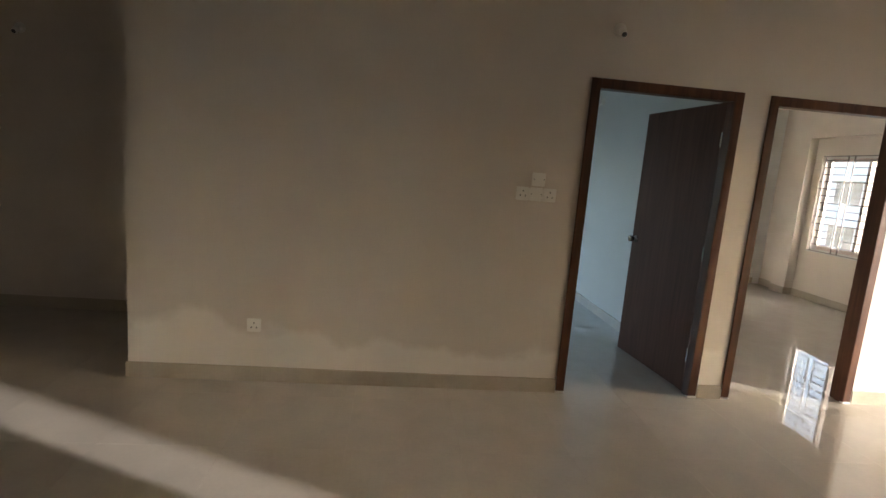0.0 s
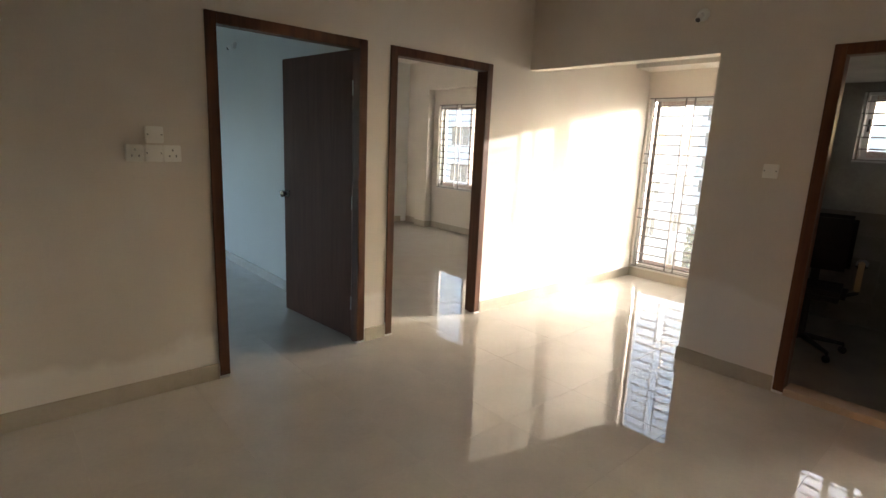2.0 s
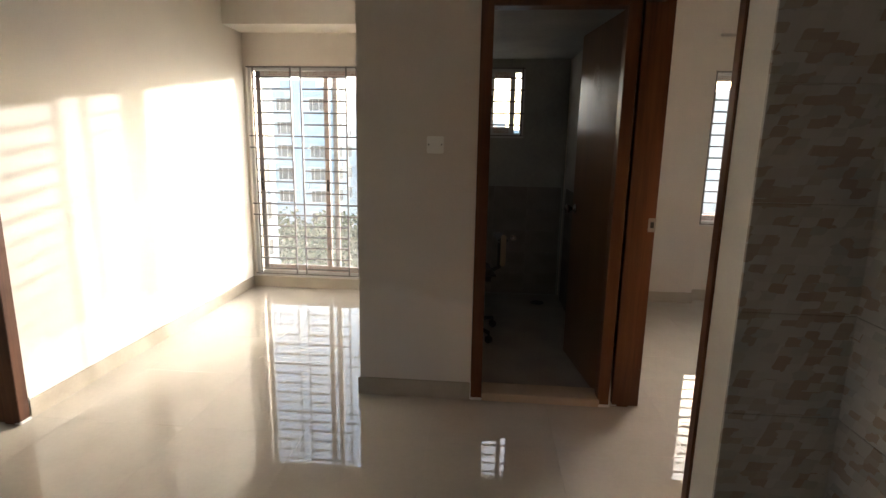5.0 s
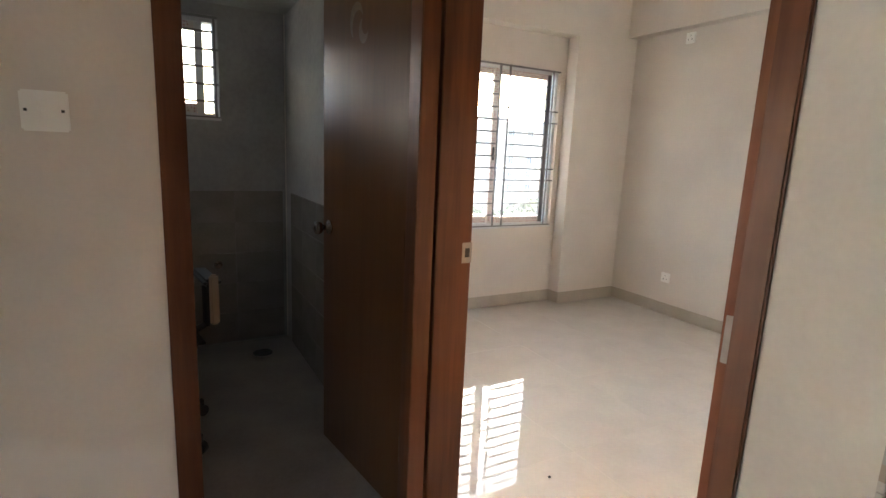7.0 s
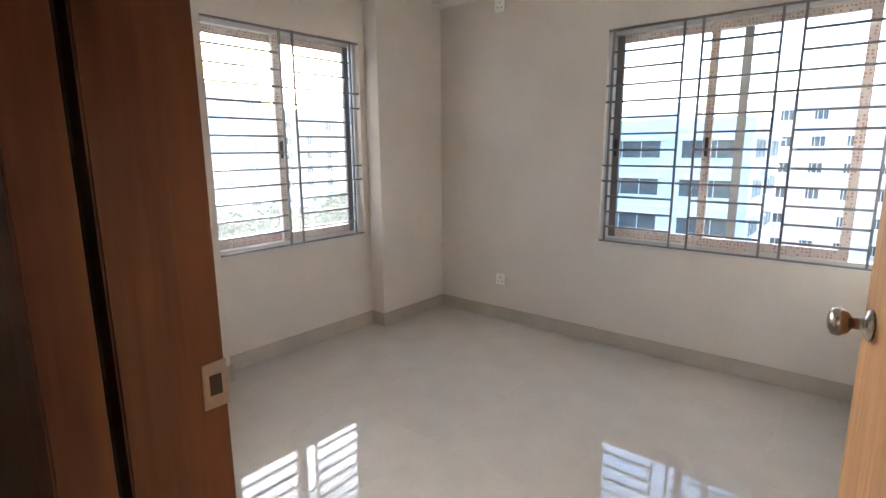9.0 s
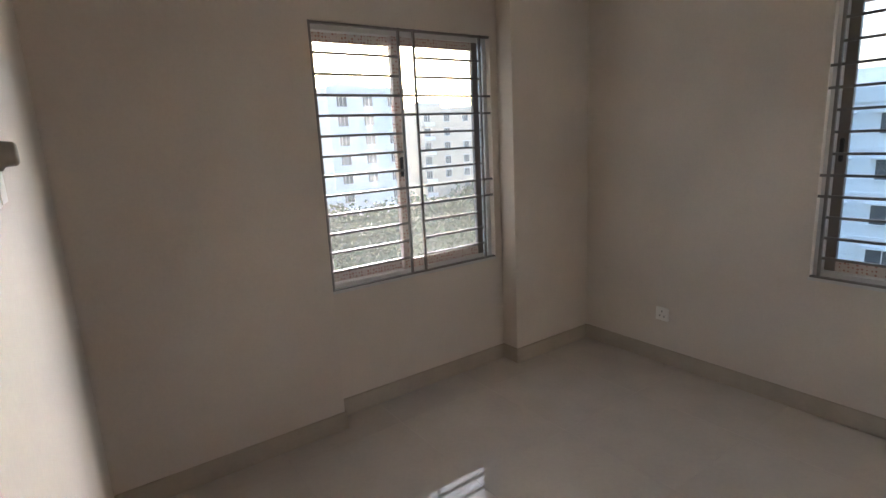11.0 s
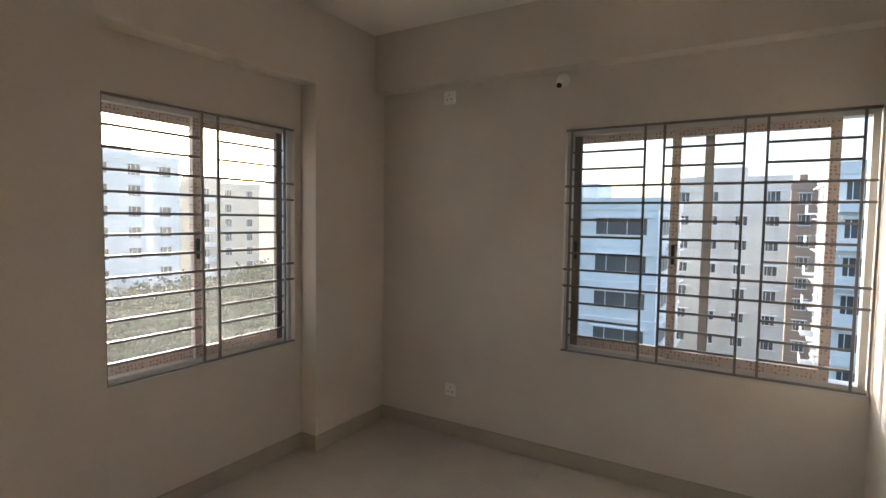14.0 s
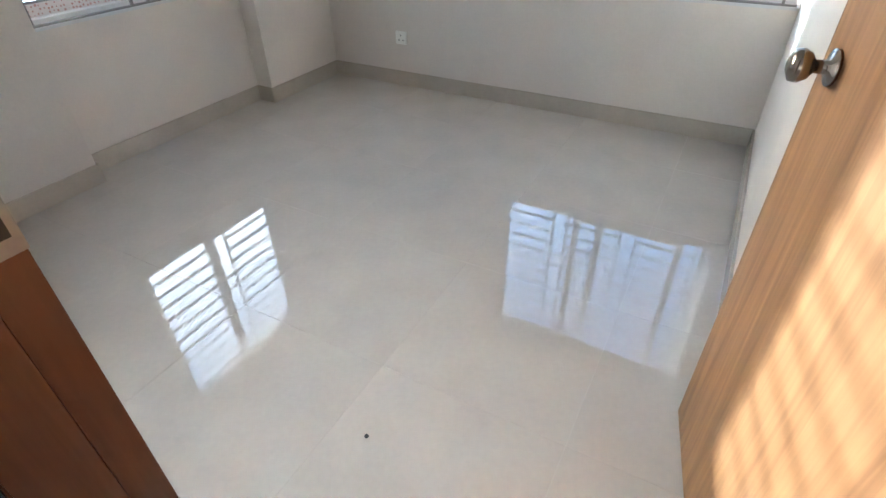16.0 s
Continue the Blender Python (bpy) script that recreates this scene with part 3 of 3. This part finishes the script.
# ---- small electrical things ----
def switch_board(m, cols, rows_n, label, socket=False, name="switch_board"):
    """A row of moulded plates on a wall; local u right, v into the wall, z up."""
    s = base(name, m, label, "switch")
    W, HH = 0.088, 0.088
    for c in range(cols):
        for r in range(rows_n):
            bm = bmesh.new()
            box(bm, (c * W, -0.016, r * HH), (c * W + W - 0.002, 0.0, r * HH + HH - 0.002), 0.004)
            plate = part("plate", bm, M_PLASTIC, s)
            bm = bmesh.new()
            if socket and c % 2 == 0:
                bm.free()
                for du, dz in ((0.044, 0.060), (0.028, 0.030), (0.060, 0.030)):
                    bm = bmesh.new()
                    box(bm, (c * W + du - 0.0025, -0.0175, dz - 0.005 + r * HH), (c * W + du + 0.0025, -0.0155, dz + 0.005 + r * HH))
                    part("socket_hole", bm, M_DARK, plate)
            else:
                for du in (0.026, 0.060):
                    box(bm, (c * W + du - 0.011, -0.021, 0.026 + r * HH), (c * W + du + 0.011, -0.015, 0.062 + r * HH), 0.002)
                part("rocker", bm, M_PLASTIC, plate)
                for du in (0.010, 0.076):
                    bm = bmesh.new()
                    box(bm, (c * W + du - 0.003, -0.0172, 0.041 + r * HH), (c * W + du + 0.003, -0.0155, 0.047 + r * HH))
                    part("screw", bm, M_DARK, plate)
    return s


board = switch_board(pose(-0.44, 0, 1.30), 3, 1, "ivory switch board of three plates on the wall", True)
switch_board(pose(-0.345, 0, 1.395), 1, 1, "single ivory switch plate above the board", name="switch_plate")
switch_board(pose(-2.09, 0, 0.335), 1, 1, "ivory wall socket above the skirting", True, "wall_socket")
switch_board(pose(2.67, -1.93, 1.338, 0, 0, -90), 1, 1, "single ivory switch plate on the pillar", name="switch_plate")
switch_board(pose(4.20, YS, 0.285, 0, 0, 180), 1, 1, "ivory wall socket above the skirting", True, "wall_socket")
switch_board(pose(4.24, YS, 2.285, 0, 0, 180), 1, 1, "ivory socket plate under the beam", True, "wall_socket")


def surface_board(m):
    """A deep surface box: a rounded front of three modules, a multi-pin socket and a dark fan knob."""
    s = base("switch_board", m, "ivory surface switch box with socket and grey knob", "switch")
    W, HH, D0, D1 = 0.168, 0.084, 0.013, 0.020
    bm = bmesh.new()
    box(bm, (0, -D0, 0), (W, 0, HH), 0.003)
    part("back_box", bm, M_PLASTIC, s)
    for i in range(3):
        bm = bmesh.new()
        box(bm, (W * i / 3 + 0.0006, -D1, 0.001), (W * (i + 1) / 3 - 0.0006, -D0 + 0.002, HH - 0.001), 0.006)
        module = part("module", bm, M_PLASTIC, s)
        if i == 0:
            for du, dz, w in ((0.028, 0.058, 0.003), (0.018, 0.030, 0.0022), (0.038, 0.030, 0.0022), (0.028, 0.044, 0.0022)):
                bm = bmesh.new()
                box(bm, (du - w, -D1 - 0.0012, dz - 0.005), (du + w, -D1 + 0.001, dz + 0.005), 0.0006)
                part("socket_hole", bm, M_DARK, module)
        elif i == 1:
            bm = bmesh.new()
            box(bm, (W / 3 + 0.016, -D1 - 0.004, 0.026), (W / 3 + 0.040, -D1 + 0.001, 0.060), 0.002)
            part("rocker", bm, M_PLASTIC, module)
        else:
            bm = bmesh.new()
            lathe(bm, [(0.014, 0), (0.014, 0.003), (0.011, 0.005), (0.010, 0.013), (0.008, 0.015)], 16, pose(W * 5 / 6, -D1, 0.046, 90, 0, 0))
            part("knob", bm, M_CABLE, module, "grey fan speed knob", True)
    return s


surface_board(pose(2.825, -3.10, 1.432))


def lamp_holder(m, label="bare bulb holder on a wall plate"):
    """A batten holder: rose on the wall, a bent neck and a socket that points down and out."""
    h = base("lamp_holder", m, label, "lamp holder", "bulb holders")
    bm = bmesh.new()
    lathe(bm, [(0.040, 0), (0.040, 0.010), (0.028, 0.022), (0.016, 0.026)], 18, pose(0, 0, 0, 90, 0, 0))
    part("rose", bm, M_PLASTIC, h, "", True)
    bm = bmesh.new()
    lathe(bm, [(0.014, 0), (0.016, 0.03), (0.022, 0.034), (0.022, 0.070), (0.018, 0.072)], 14, Matrix.Translation((0, -0.02, 0)) @ pose(0, 0, 0, 128, 0, 0))
    part("socket", bm, M_PLASTIC, h, "", True)
    bm = bmesh.new()
    lathe(bm, [(0.016, 0.0), (0.016, 0.003)], 12, Matrix.Translation((0, -0.02, 0)) @ pose(0, 0, 0, 128, 0, 0) @ pose(0, 0, 0.0722))
    part("contact", bm, M_DARK, h)
    return h


holder = lamp_holder(pose(0.112, 0, 2.396))
copy_thing(holder, pose(2.67, -1.43, 2.36, 0, 0, -90))
copy_thing(holder, pose(3.41, YS, 2.345, 0, 0, 180))
copy_thing(holder, pose(1.10, 2.63, 2.35, 0, 0, -90))
copy_thing(holder, pose(-4.25, 1.35, 2.29))


# ---- office chair in the bathroom ----
def office_chair(m):
    c = base("office_chair", m, "black office chair with sunlit arm sides painted tan on the bathroom floor", "chair")
    bm = bmesh.new()
    box(bm, (-0.23, -0.23, 0.44), (0.23, 0.23, 0.52), 0.035)
    part("seat", bm, M_FABRIC, c)
    bm = bmesh.new()
    box(bm, (-0.21, 0.20, 0.60), (0.21, 0.26, 1.04), 0.03)
    part("backrest", bm, M_FABRIC, c)
    bm = bmesh.new()
    box(bm, (-0.03, 0.24, 0.46), (0.03, 0.275, 0.75), 0.006)
    box(bm, (-0.03, 0.05, 0.42), (0.03, 0.275, 0.445), 0.006)
    part("back_stem", bm, M_DARK, c)
    bm = bmesh.new()
    rod(bm, (0, 0, 0.10), (0, 0, 0.44), 0.026, 14)
    part("gas_column", bm, M_DARK, c)
    for s in (-1, 1):
        bm = bmesh.new()
        rod(bm, (s * 0.20, 0.0, 0.46), (s * 0.28, 0.0, 0.50), 0.015)
        rod(bm, (s * 0.28, 0.0, 0.49), (s * 0.28, 0.0, 0.68), 0.016)
        arm = part("arm", bm, M_DARK, c)
        bm = bmesh.new()
        box(bm, (s * 0.28 - 0.035, -0.14, 0.70), (s * 0.28 + 0.035, 0.12, 0.735), 0.012)
        part("arm_rest", bm, M_DARK, arm)
        # Upright bar whose tan colour stands in for sun on the arm.
        bm = bmesh.new()
        box(bm, (s * 0.28 - 0.018, -0.165, 0.54), (s * 0.28 + 0.018, -0.140, 0.76), 0.008)
        part("arm_pad", bm, M_ARM_SUNLIT, arm, "upright tan bar painted as the arm's sunlit side")
    for i in range(5):
        a = 2 * math.pi * i / 5 + 0.4
        x, y = math.cos(a) * 0.29, math.sin(a) * 0.29
        bm = bmesh.new()
        rod(bm, (0, 0, 0.11), (x, y, 0.075), 0.024, 8, 0.014)
        leg = part("leg", bm, M_DARK, c)
        bm = bmesh.new()
        rod(bm, (x - 0.012 * math.sin(a), y + 0.012 * math.cos(a), 0.027), (x + 0.012 * math.sin(a), y - 0.012 * math.cos(a), 0.027), 0.027, 14)
        rod(bm, (x, y, 0.03), (x, y, 0.08), 0.008)
        part("caster", bm, M_DARK, leg)
    return c


bm = bmesh.new()
lathe(bm, [(0.060, 0), (0.060, 0.004), (0.050, 0.007), (0.012, 0.005)], 20)
drain = new("floor_drain", mesh_of("floor_drain", bm, M_DARK))
drain.matrix_basis = pose(4.5, -2.72, 0.022)
tagged(drain, "round dark floor drain in the bathroom", "drain")
bm = bmesh.new()
lathe(bm, [(0.026, 0), (0.026, 0.006), (0.012, 0.008), (0.012, 0.04), (0.015, 0.042), (0.015, 0.055)], 14, pose(XE - 0.016, -2.50, 0.56, 0, -90, 0))
tagged(new("pipe_stub", mesh_of("pipe_stub", bm, M_STEEL)), "short steel water pipe stub in the tiles", "pipe")
office_chair(pose(3.66, -2.07, 0.022, 0, 0, -82))

bm = bmesh.new()
lathe(bm, [(0.004, 0), (0.007, 0.003), (0.005, 0.008), (0.002, 0.010)], 8)
grit = new("pebble", mesh_of("pebble", bm, M_DARK))
grit.matrix_basis = pose(2.715, -3.566, 0.0)
tagged(grit, "tiny dark pebble on the polished floor", "pebble")


# ---- outside ----
GZ = -21.0
M_GROUND = material("ground_soil_and_grass", (0.085, 0.10, 0.05), 0.95, var=0.5, scale=0.05, bscale=1.5)
single("ground", [((-900, -900, GZ - 1), (900, 900, GZ))], M_GROUND, "flat ground of soil and grass", "ground")
M_RENDER = {}
for key, col in (("white", (0.80, 0.81, 0.82)), ("grey", (0.68, 0.65, 0.62)), ("cream", (0.66, 0.58, 0.48)), ("blue", (0.55, 0.66, 0.74)), ("brown", (0.36, 0.26, 0.21))):
    M_RENDER[key] = material("render_" + key, col, 0.85, var=0.12, scale=0.25, bscale=3)
M_PANE_FAR = material("far_window_glass", (0.055, 0.065, 0.075), 0.3, var=0.3, scale=0.5, random_part=0.3)
M_CONC = material("weathered_concrete", (0.42, 0.40, 0.37), 0.9, var=0.2, scale=0.6)
pane_cache = {}


def apartment_building(x0, x1, y0, y1, top, faces, col_step, win_w, win_h, color, label, storey=3.1, ledges=True, balconies=False):
    """A block of flats from the ground to its roof. faces: the sides that carry windows."""
    b = base("apartment_building", pose(x0, y0, GZ), label, "building", "apartment blocks around")
    w, d, h = x1 - x0, y1 - y0, top - GZ
    mat = M_RENDER[color]
    bm = bmesh.new()
    box(bm, (0, 0, 0), (w, d, h))
    part("wall", bm, mat, b)
    bm = bmesh.new()
    for a, c in (((-0.15, -0.15, h), (w + 0.15, 0.1, h + 1.0)), ((-0.15, d - 0.1, h), (w + 0.15, d + 0.15, h + 1.0)),
                 ((-0.15, 0.1, h), (0.1, d - 0.1, h + 1.0)), ((w - 0.1, 0.1, h), (w + 0.15, d - 0.1, h + 1.0))):
        box(bm, a, c)
    roof = part("roof", bm, mat, b)
    bm = bmesh.new()
    box(bm, (w * 0.35, d * 0.3, h), (w * 0.65, d * 0.7, h + 2.6), 0.05)
    part("stair_head", bm, mat, roof)
    bm = bmesh.new()
    rod(bm, (w * 0.78, d * 0.5, h), (w * 0.78, d * 0.5, h + 1.7), 0.8, 16)
    part("water_tank", bm, M_CONC, roof, "concrete roof tank")
    n = int(h // storey)
    for face in faces:
        length = w if face in "SN" else d
        m = {"S": pose(0, 0, 0), "N": pose(w, d, 0, 0, 0, 180), "W": pose(0, d, 0, 0, 0, -90), "E": pose(w, 0, 0, 0, 0, 90)}[face]
        cols = max(1, int(length // col_step))
        key = (win_w, win_h)
        if key not in pane_cache:
            bm = bmesh.new()
            box(bm, (-win_w / 2, -0.02, 0), (win_w / 2, 0.05, win_h))
            q = bmesh.new()
            for u in (-win_w / 2, -win_w * 0.27, win_w * 0.12, win_w / 2):
                box(q, (u - 0.03, -0.04, 0), (u + 0.03, 0.04, win_h))
            box(q, (-win_w / 2 - 0.25, -0.55, win_h + 0.05), (win_w / 2 + 0.25, 0.04, win_h + 0.15))
            box(q, (-win_w / 2 - 0.1, -0.18, -0.1), (win_w / 2 + 0.1, 0.04, 0))
            pane_cache[key] = (mesh_of("window", bm, M_PANE_FAR), mesh_of("window_frame", q, M_RENDER["white"]))
        for s in range(max(0, n - 9), n):
            z = h - (n - s) * storey + 1.0
            for c in range(cols):
                if (c * 7 + s) % 11 == 10:
                    continue
                u = length * (c + 0.5) / cols
                o = new("window", pane_cache[key][0])
                o.parent = b
                o.matrix_basis = m @ pose(u, 0, z)
                f = new("window_frame", pane_cache[key][1])
                f.parent = o
                if (c * 5 + s * 3) % 7 == 1 and win_w > 2:
                    if "unit" not in pane_cache:
                        q = bmesh.new()
                        box(q, (-0.42, -0.36, 0), (0.42, -0.04, 0.6), 0.03)
                        rod(q, (-0.1, -0.37, 0.3), (-0.1, -0.355, 0.3), 0.22, 14)
                        box(q, (-0.4, -0.36, -0.05), (0.4, 0.02, 0.0))
                        pane_cache["unit"] = mesh_of("air_conditioner", q, M_RENDER["white"])
                    k = new("air_conditioner", pane_cache["unit"])
                    k.parent = b
                    k.matrix_basis = m @ pose(u + win_w * 0.3, 0, z + win_h + 0.35)
            if balconies:
                bm = bmesh.new()
                u = length * 0.5 / cols
                box(bm, (u - 1.4, -1.1, 0), (u + 1.4, 0.0, 0.12))
                box(bm, (u - 1.4, -1.1, 0.12), (u + 1.4, -1.02, 0.9))
                o = part("balcony", bm, M_RENDER["white"], b)
                o.matrix_basis = m @ pose(0, 0, z - 1.0)
        if ledges:
            bm = bmesh.new()
            box(bm, (-0.1, -0.12, -0.1), (length + 0.1, 0.0, 0.1))
            me = mesh_of("ledge", bm, mat)
            for s in range(max(0, n - 9), n):
                o = new("ledge", me)
                o.parent = b
                o.matrix_basis = m @ pose(0, 0, h - (n - s) * storey)
    return b


apartment_building(9.5, 27, -62, -48, 2.5, "NW", 5.6, 4.2, 1.35, "white", "white apartment block with wide windows", 3.1)
apartment_building(-0.5, 13.0, -94, -79, 6.4, "N", 2.7, 1.35, 1.15, "grey", "grey apartment block with rows of square windows", 3.1, False)
apartment_building(-4.6, -1.2, -112, -95, 6.5, "N", 2.5, 1.4, 1.5, "brown", "brown apartment block behind", 3.1)
apartment_building(-16, -2.6, -70, -56, 5.6, "NE", 3.2, 1.8, 1.5, "white", "white apartment block with balconies", 3.1, True, True)
apartment_building(96, 112, -112, -88, 8.5, "W", 4.0, 1.6, 1.6, "white", "pale apartment block beyond the trees", 3.1, False)
apartment_building(100, 118, -82, -66, 7.5, "W", 4.2, 1.6, 1.6, "cream", "cream apartment block beyond the trees", 3.1, False, True)
apartment_building(82, 98, -52, -38, 9.5, "WS", 4.2, 1.8, 1.5, "white", "white apartment block beyond the trees", 3.1, True)
apartment_building(150, 170, -150, -118, 9.0, "W", 4.0, 1.6, 1.6, "white", "far white apartment block", 3.1, False)
apartment_building(72, 88, 19, 33, 8.0, "WS", 4.6, 2.2, 1.6, "blue", "pale blue apartment block facing the nook", 3.15, True)
apartment_building(92, 108, 8, 22.5, 4.5, "W", 4.0, 2.0, 1.5, "blue", "pale blue apartment block behind", 3.1)
apartment_building(80, 96, -8, 2, 3.0, "W", 4.0, 1.6, 1.5, "white", "plain white apartment block far off", 3.1, False)
apartment_building(30, 44, 16, 40, 6.5, "WS", 3.6, 2.2, 1.5, "blue", "blue and white apartment block nearby", 3.1, True, True)

M_BARK = material("bark", (0.10, 0.075, 0.05), 0.95, var=0.3, scale=3)
M_LEAF = material("foliage", (0.060, 0.090, 0.035), 0.9, var=0.45, scale=0.8, bscale=5, random_part=0.3, spec=0.08)


def tree(m, height):
    t = base("tree", m, "leafy green tree on open ground", "tree", "trees below the windows")
    rnd = random.Random(int(height * 10))
    bm = bmesh.new()
    rod(bm, (0, 0, 0), (0.15, 0.1, height * 0.5), 0.28, 10, 0.16)
    for i in range(6):
        a = i * 1.05
        rod(bm, (0.1, 0.08, height * (0.32 + 0.03 * i)), (math.cos(a) * height * 0.26, math.sin(a) * height * 0.26, height * (0.6 + 0.04 * i)), 0.10, 6, 0.03)
    part("trunk", bm, M_BARK, t)
    verts, faces = [], []
    lumps = [(Vector((rnd.gauss(0, 0.2), rnd.gauss(0, 0.2), 0.68 + rnd.gauss(0, 0.12))) * height, rnd.uniform(0.10, 0.19) * height) for _ in range(16)]
    for _ in range(1500):
        c, r = rnd.choice(lumps)
        way = Vector((rnd.gauss(0, 1), rnd.gauss(0, 1), rnd.gauss(0, 0.8))).normalized()
        p = c + way * r * rnd.uniform(0.6, 1.05)
        a = Vector((rnd.gauss(0, 1), rnd.gauss(0, 1), rnd.gauss(0, 1))).normalized() * rnd.uniform(0.26, 0.55)
        b = a.cross(way).normalized() * rnd.uniform(0.18, 0.38)
        k = len(verts)
        verts += [p - a, p + b, p + a, p - b]
        faces.append((k, k + 1, k + 2, k + 3))
    me = bpy.data.meshes.new("crown")
    me.from_pydata(verts, [], faces)
    me.materials.append(M_LEAF)
    o = new("crown", me)
    o.parent = t
    return t


kinds = [tree(pose(48, -30, GZ), 11.0), tree(pose(60, -36, GZ), 14.0), tree(pose(70, 14, GZ), 12.5)]
rnd = random.Random(5)
for i in range(70):
    x, y = rnd.uniform(45, 90), rnd.uniform(-85, -22)
    if 80 < x < 100 and -54 < y < -36:
        continue
    copy_thing(kinds[i % 3], pose(x, y, GZ, 0, 0, rnd.uniform(0, 360)))
for i in range(14):
    copy_thing(kinds[i % 3], pose(rnd.uniform(58, 69), rnd.uniform(6, 34), GZ, 0, 0, rnd.uniform(0, 360)))
for i in range(7):
    copy_thing(kinds[i % 3], pose(rnd.uniform(-6, 24), rnd.uniform(-76, -66), GZ, 0, 0, rnd.uniform(0, 360)) @ Matrix.Scale(0.55, 4))


# ---- tiles, laid last ----
def tile_mesh(w, d, t, mat, name, e=0.0015):
    bm = bmesh.new()
    box(bm, (-w / 2, -d / 2, -t), (w / 2, d / 2, 0))
    top = [f for f in bm.faces if f.normal.z > 0.9]
    bmesh.ops.bevel(bm, geom=[x for f in top for x in f.edges], offset=e, segments=1, affect='EDGES')
    return mesh_of(name, bm, mat)


floor = single("floor", [((-5.12, -6.24, -0.25), (5.08, 4.72, -0.002))], M_GROUT, "polished beige porcelain tile floor", "floor")
TS = 0.6
tm = tile_mesh(TS - 0.0007, TS - 0.0007, 0.008, M_TILE, "tile", 0.0002)
rnd = random.Random(11)
for i in range(17):
    for j in range(18):
        x, y = -4.98 + TS * (i + 0.5), -6.20 + TS * (j + 0.5)
        if 2.85 < x < 4.6 and -2.85 < y < -1.8:
            continue
        o = new("tile", tm)
        o.parent = floor
        o.matrix_basis = pose(x, y, rnd.uniform(-0.0001, 0.0), rnd.gauss(0, 0.02), rnd.gauss(0, 0.02), 90 * rnd.randrange(4))

# printed tiles on the washing corner
end = base("tiled_wall_facing", pose(0, 0, 0), "glazed wall tiles printed with brown and grey blocks", "wall tiles", kind="structure")
tw = tile_mesh(0.338 - 0.002, 0.31 - 0.002, 0.008, M_MOSAIC, "wall_tile")
for k in range(9):
    z = 0.155 + 0.31 * k
    if z > H:
        break
    o = new("wall_tile", tw)
    o.parent = end
    o.matrix_basis = pose(1.467, -3.126, z) @ Matrix(((0, 0, -1, 0), (-1, 0, 0, 0), (0, 1, 0, 0), (0, 0, 0, 1)))
    for i in range(4):
        o = new("wall_tile", tw)
        o.parent = end
        o.matrix_basis = pose(1.466 - 0.338 * (i + 0.5), -3.272, z) @ Matrix(((-1, 0, 0, 0), (0, 0, 1, 0), (0, 1, 0, 0), (0, 0, 0, 1)))

# bathroom tiles
dado = base("bathroom_wall_tiles", pose(0, 0, 0), "dull grey-brown glazed bathroom wall tiles", "wall tiles", kind="structure")
bt = tile_mesh(0.298, 0.198, 0.008, M_BATH_TILE, "bath_tile")
for k in range(5):
    z = 0.13 + 0.2 * k
    for i in range(4):
        o = new("bath_tile", bt)
        o.parent = dado
        o.matrix_basis = pose(XE - 0.008, -1.86 - 0.3 * i, z) @ Matrix(((0, 0, -1, 0), (-1, 0, 0, 0), (0, 1, 0, 0), (0, 0, 0, 1)))
    for i in range(6):
        o = new("bath_tile", bt)
        o.parent = dado
        o.matrix_basis = pose(2.96 + 0.3 * i, -2.929, z) @ Matrix(((-1, 0, 0, 0), (0, 0, 1, 0), (0, 1, 0, 0), (0, 0, 0, 1)))
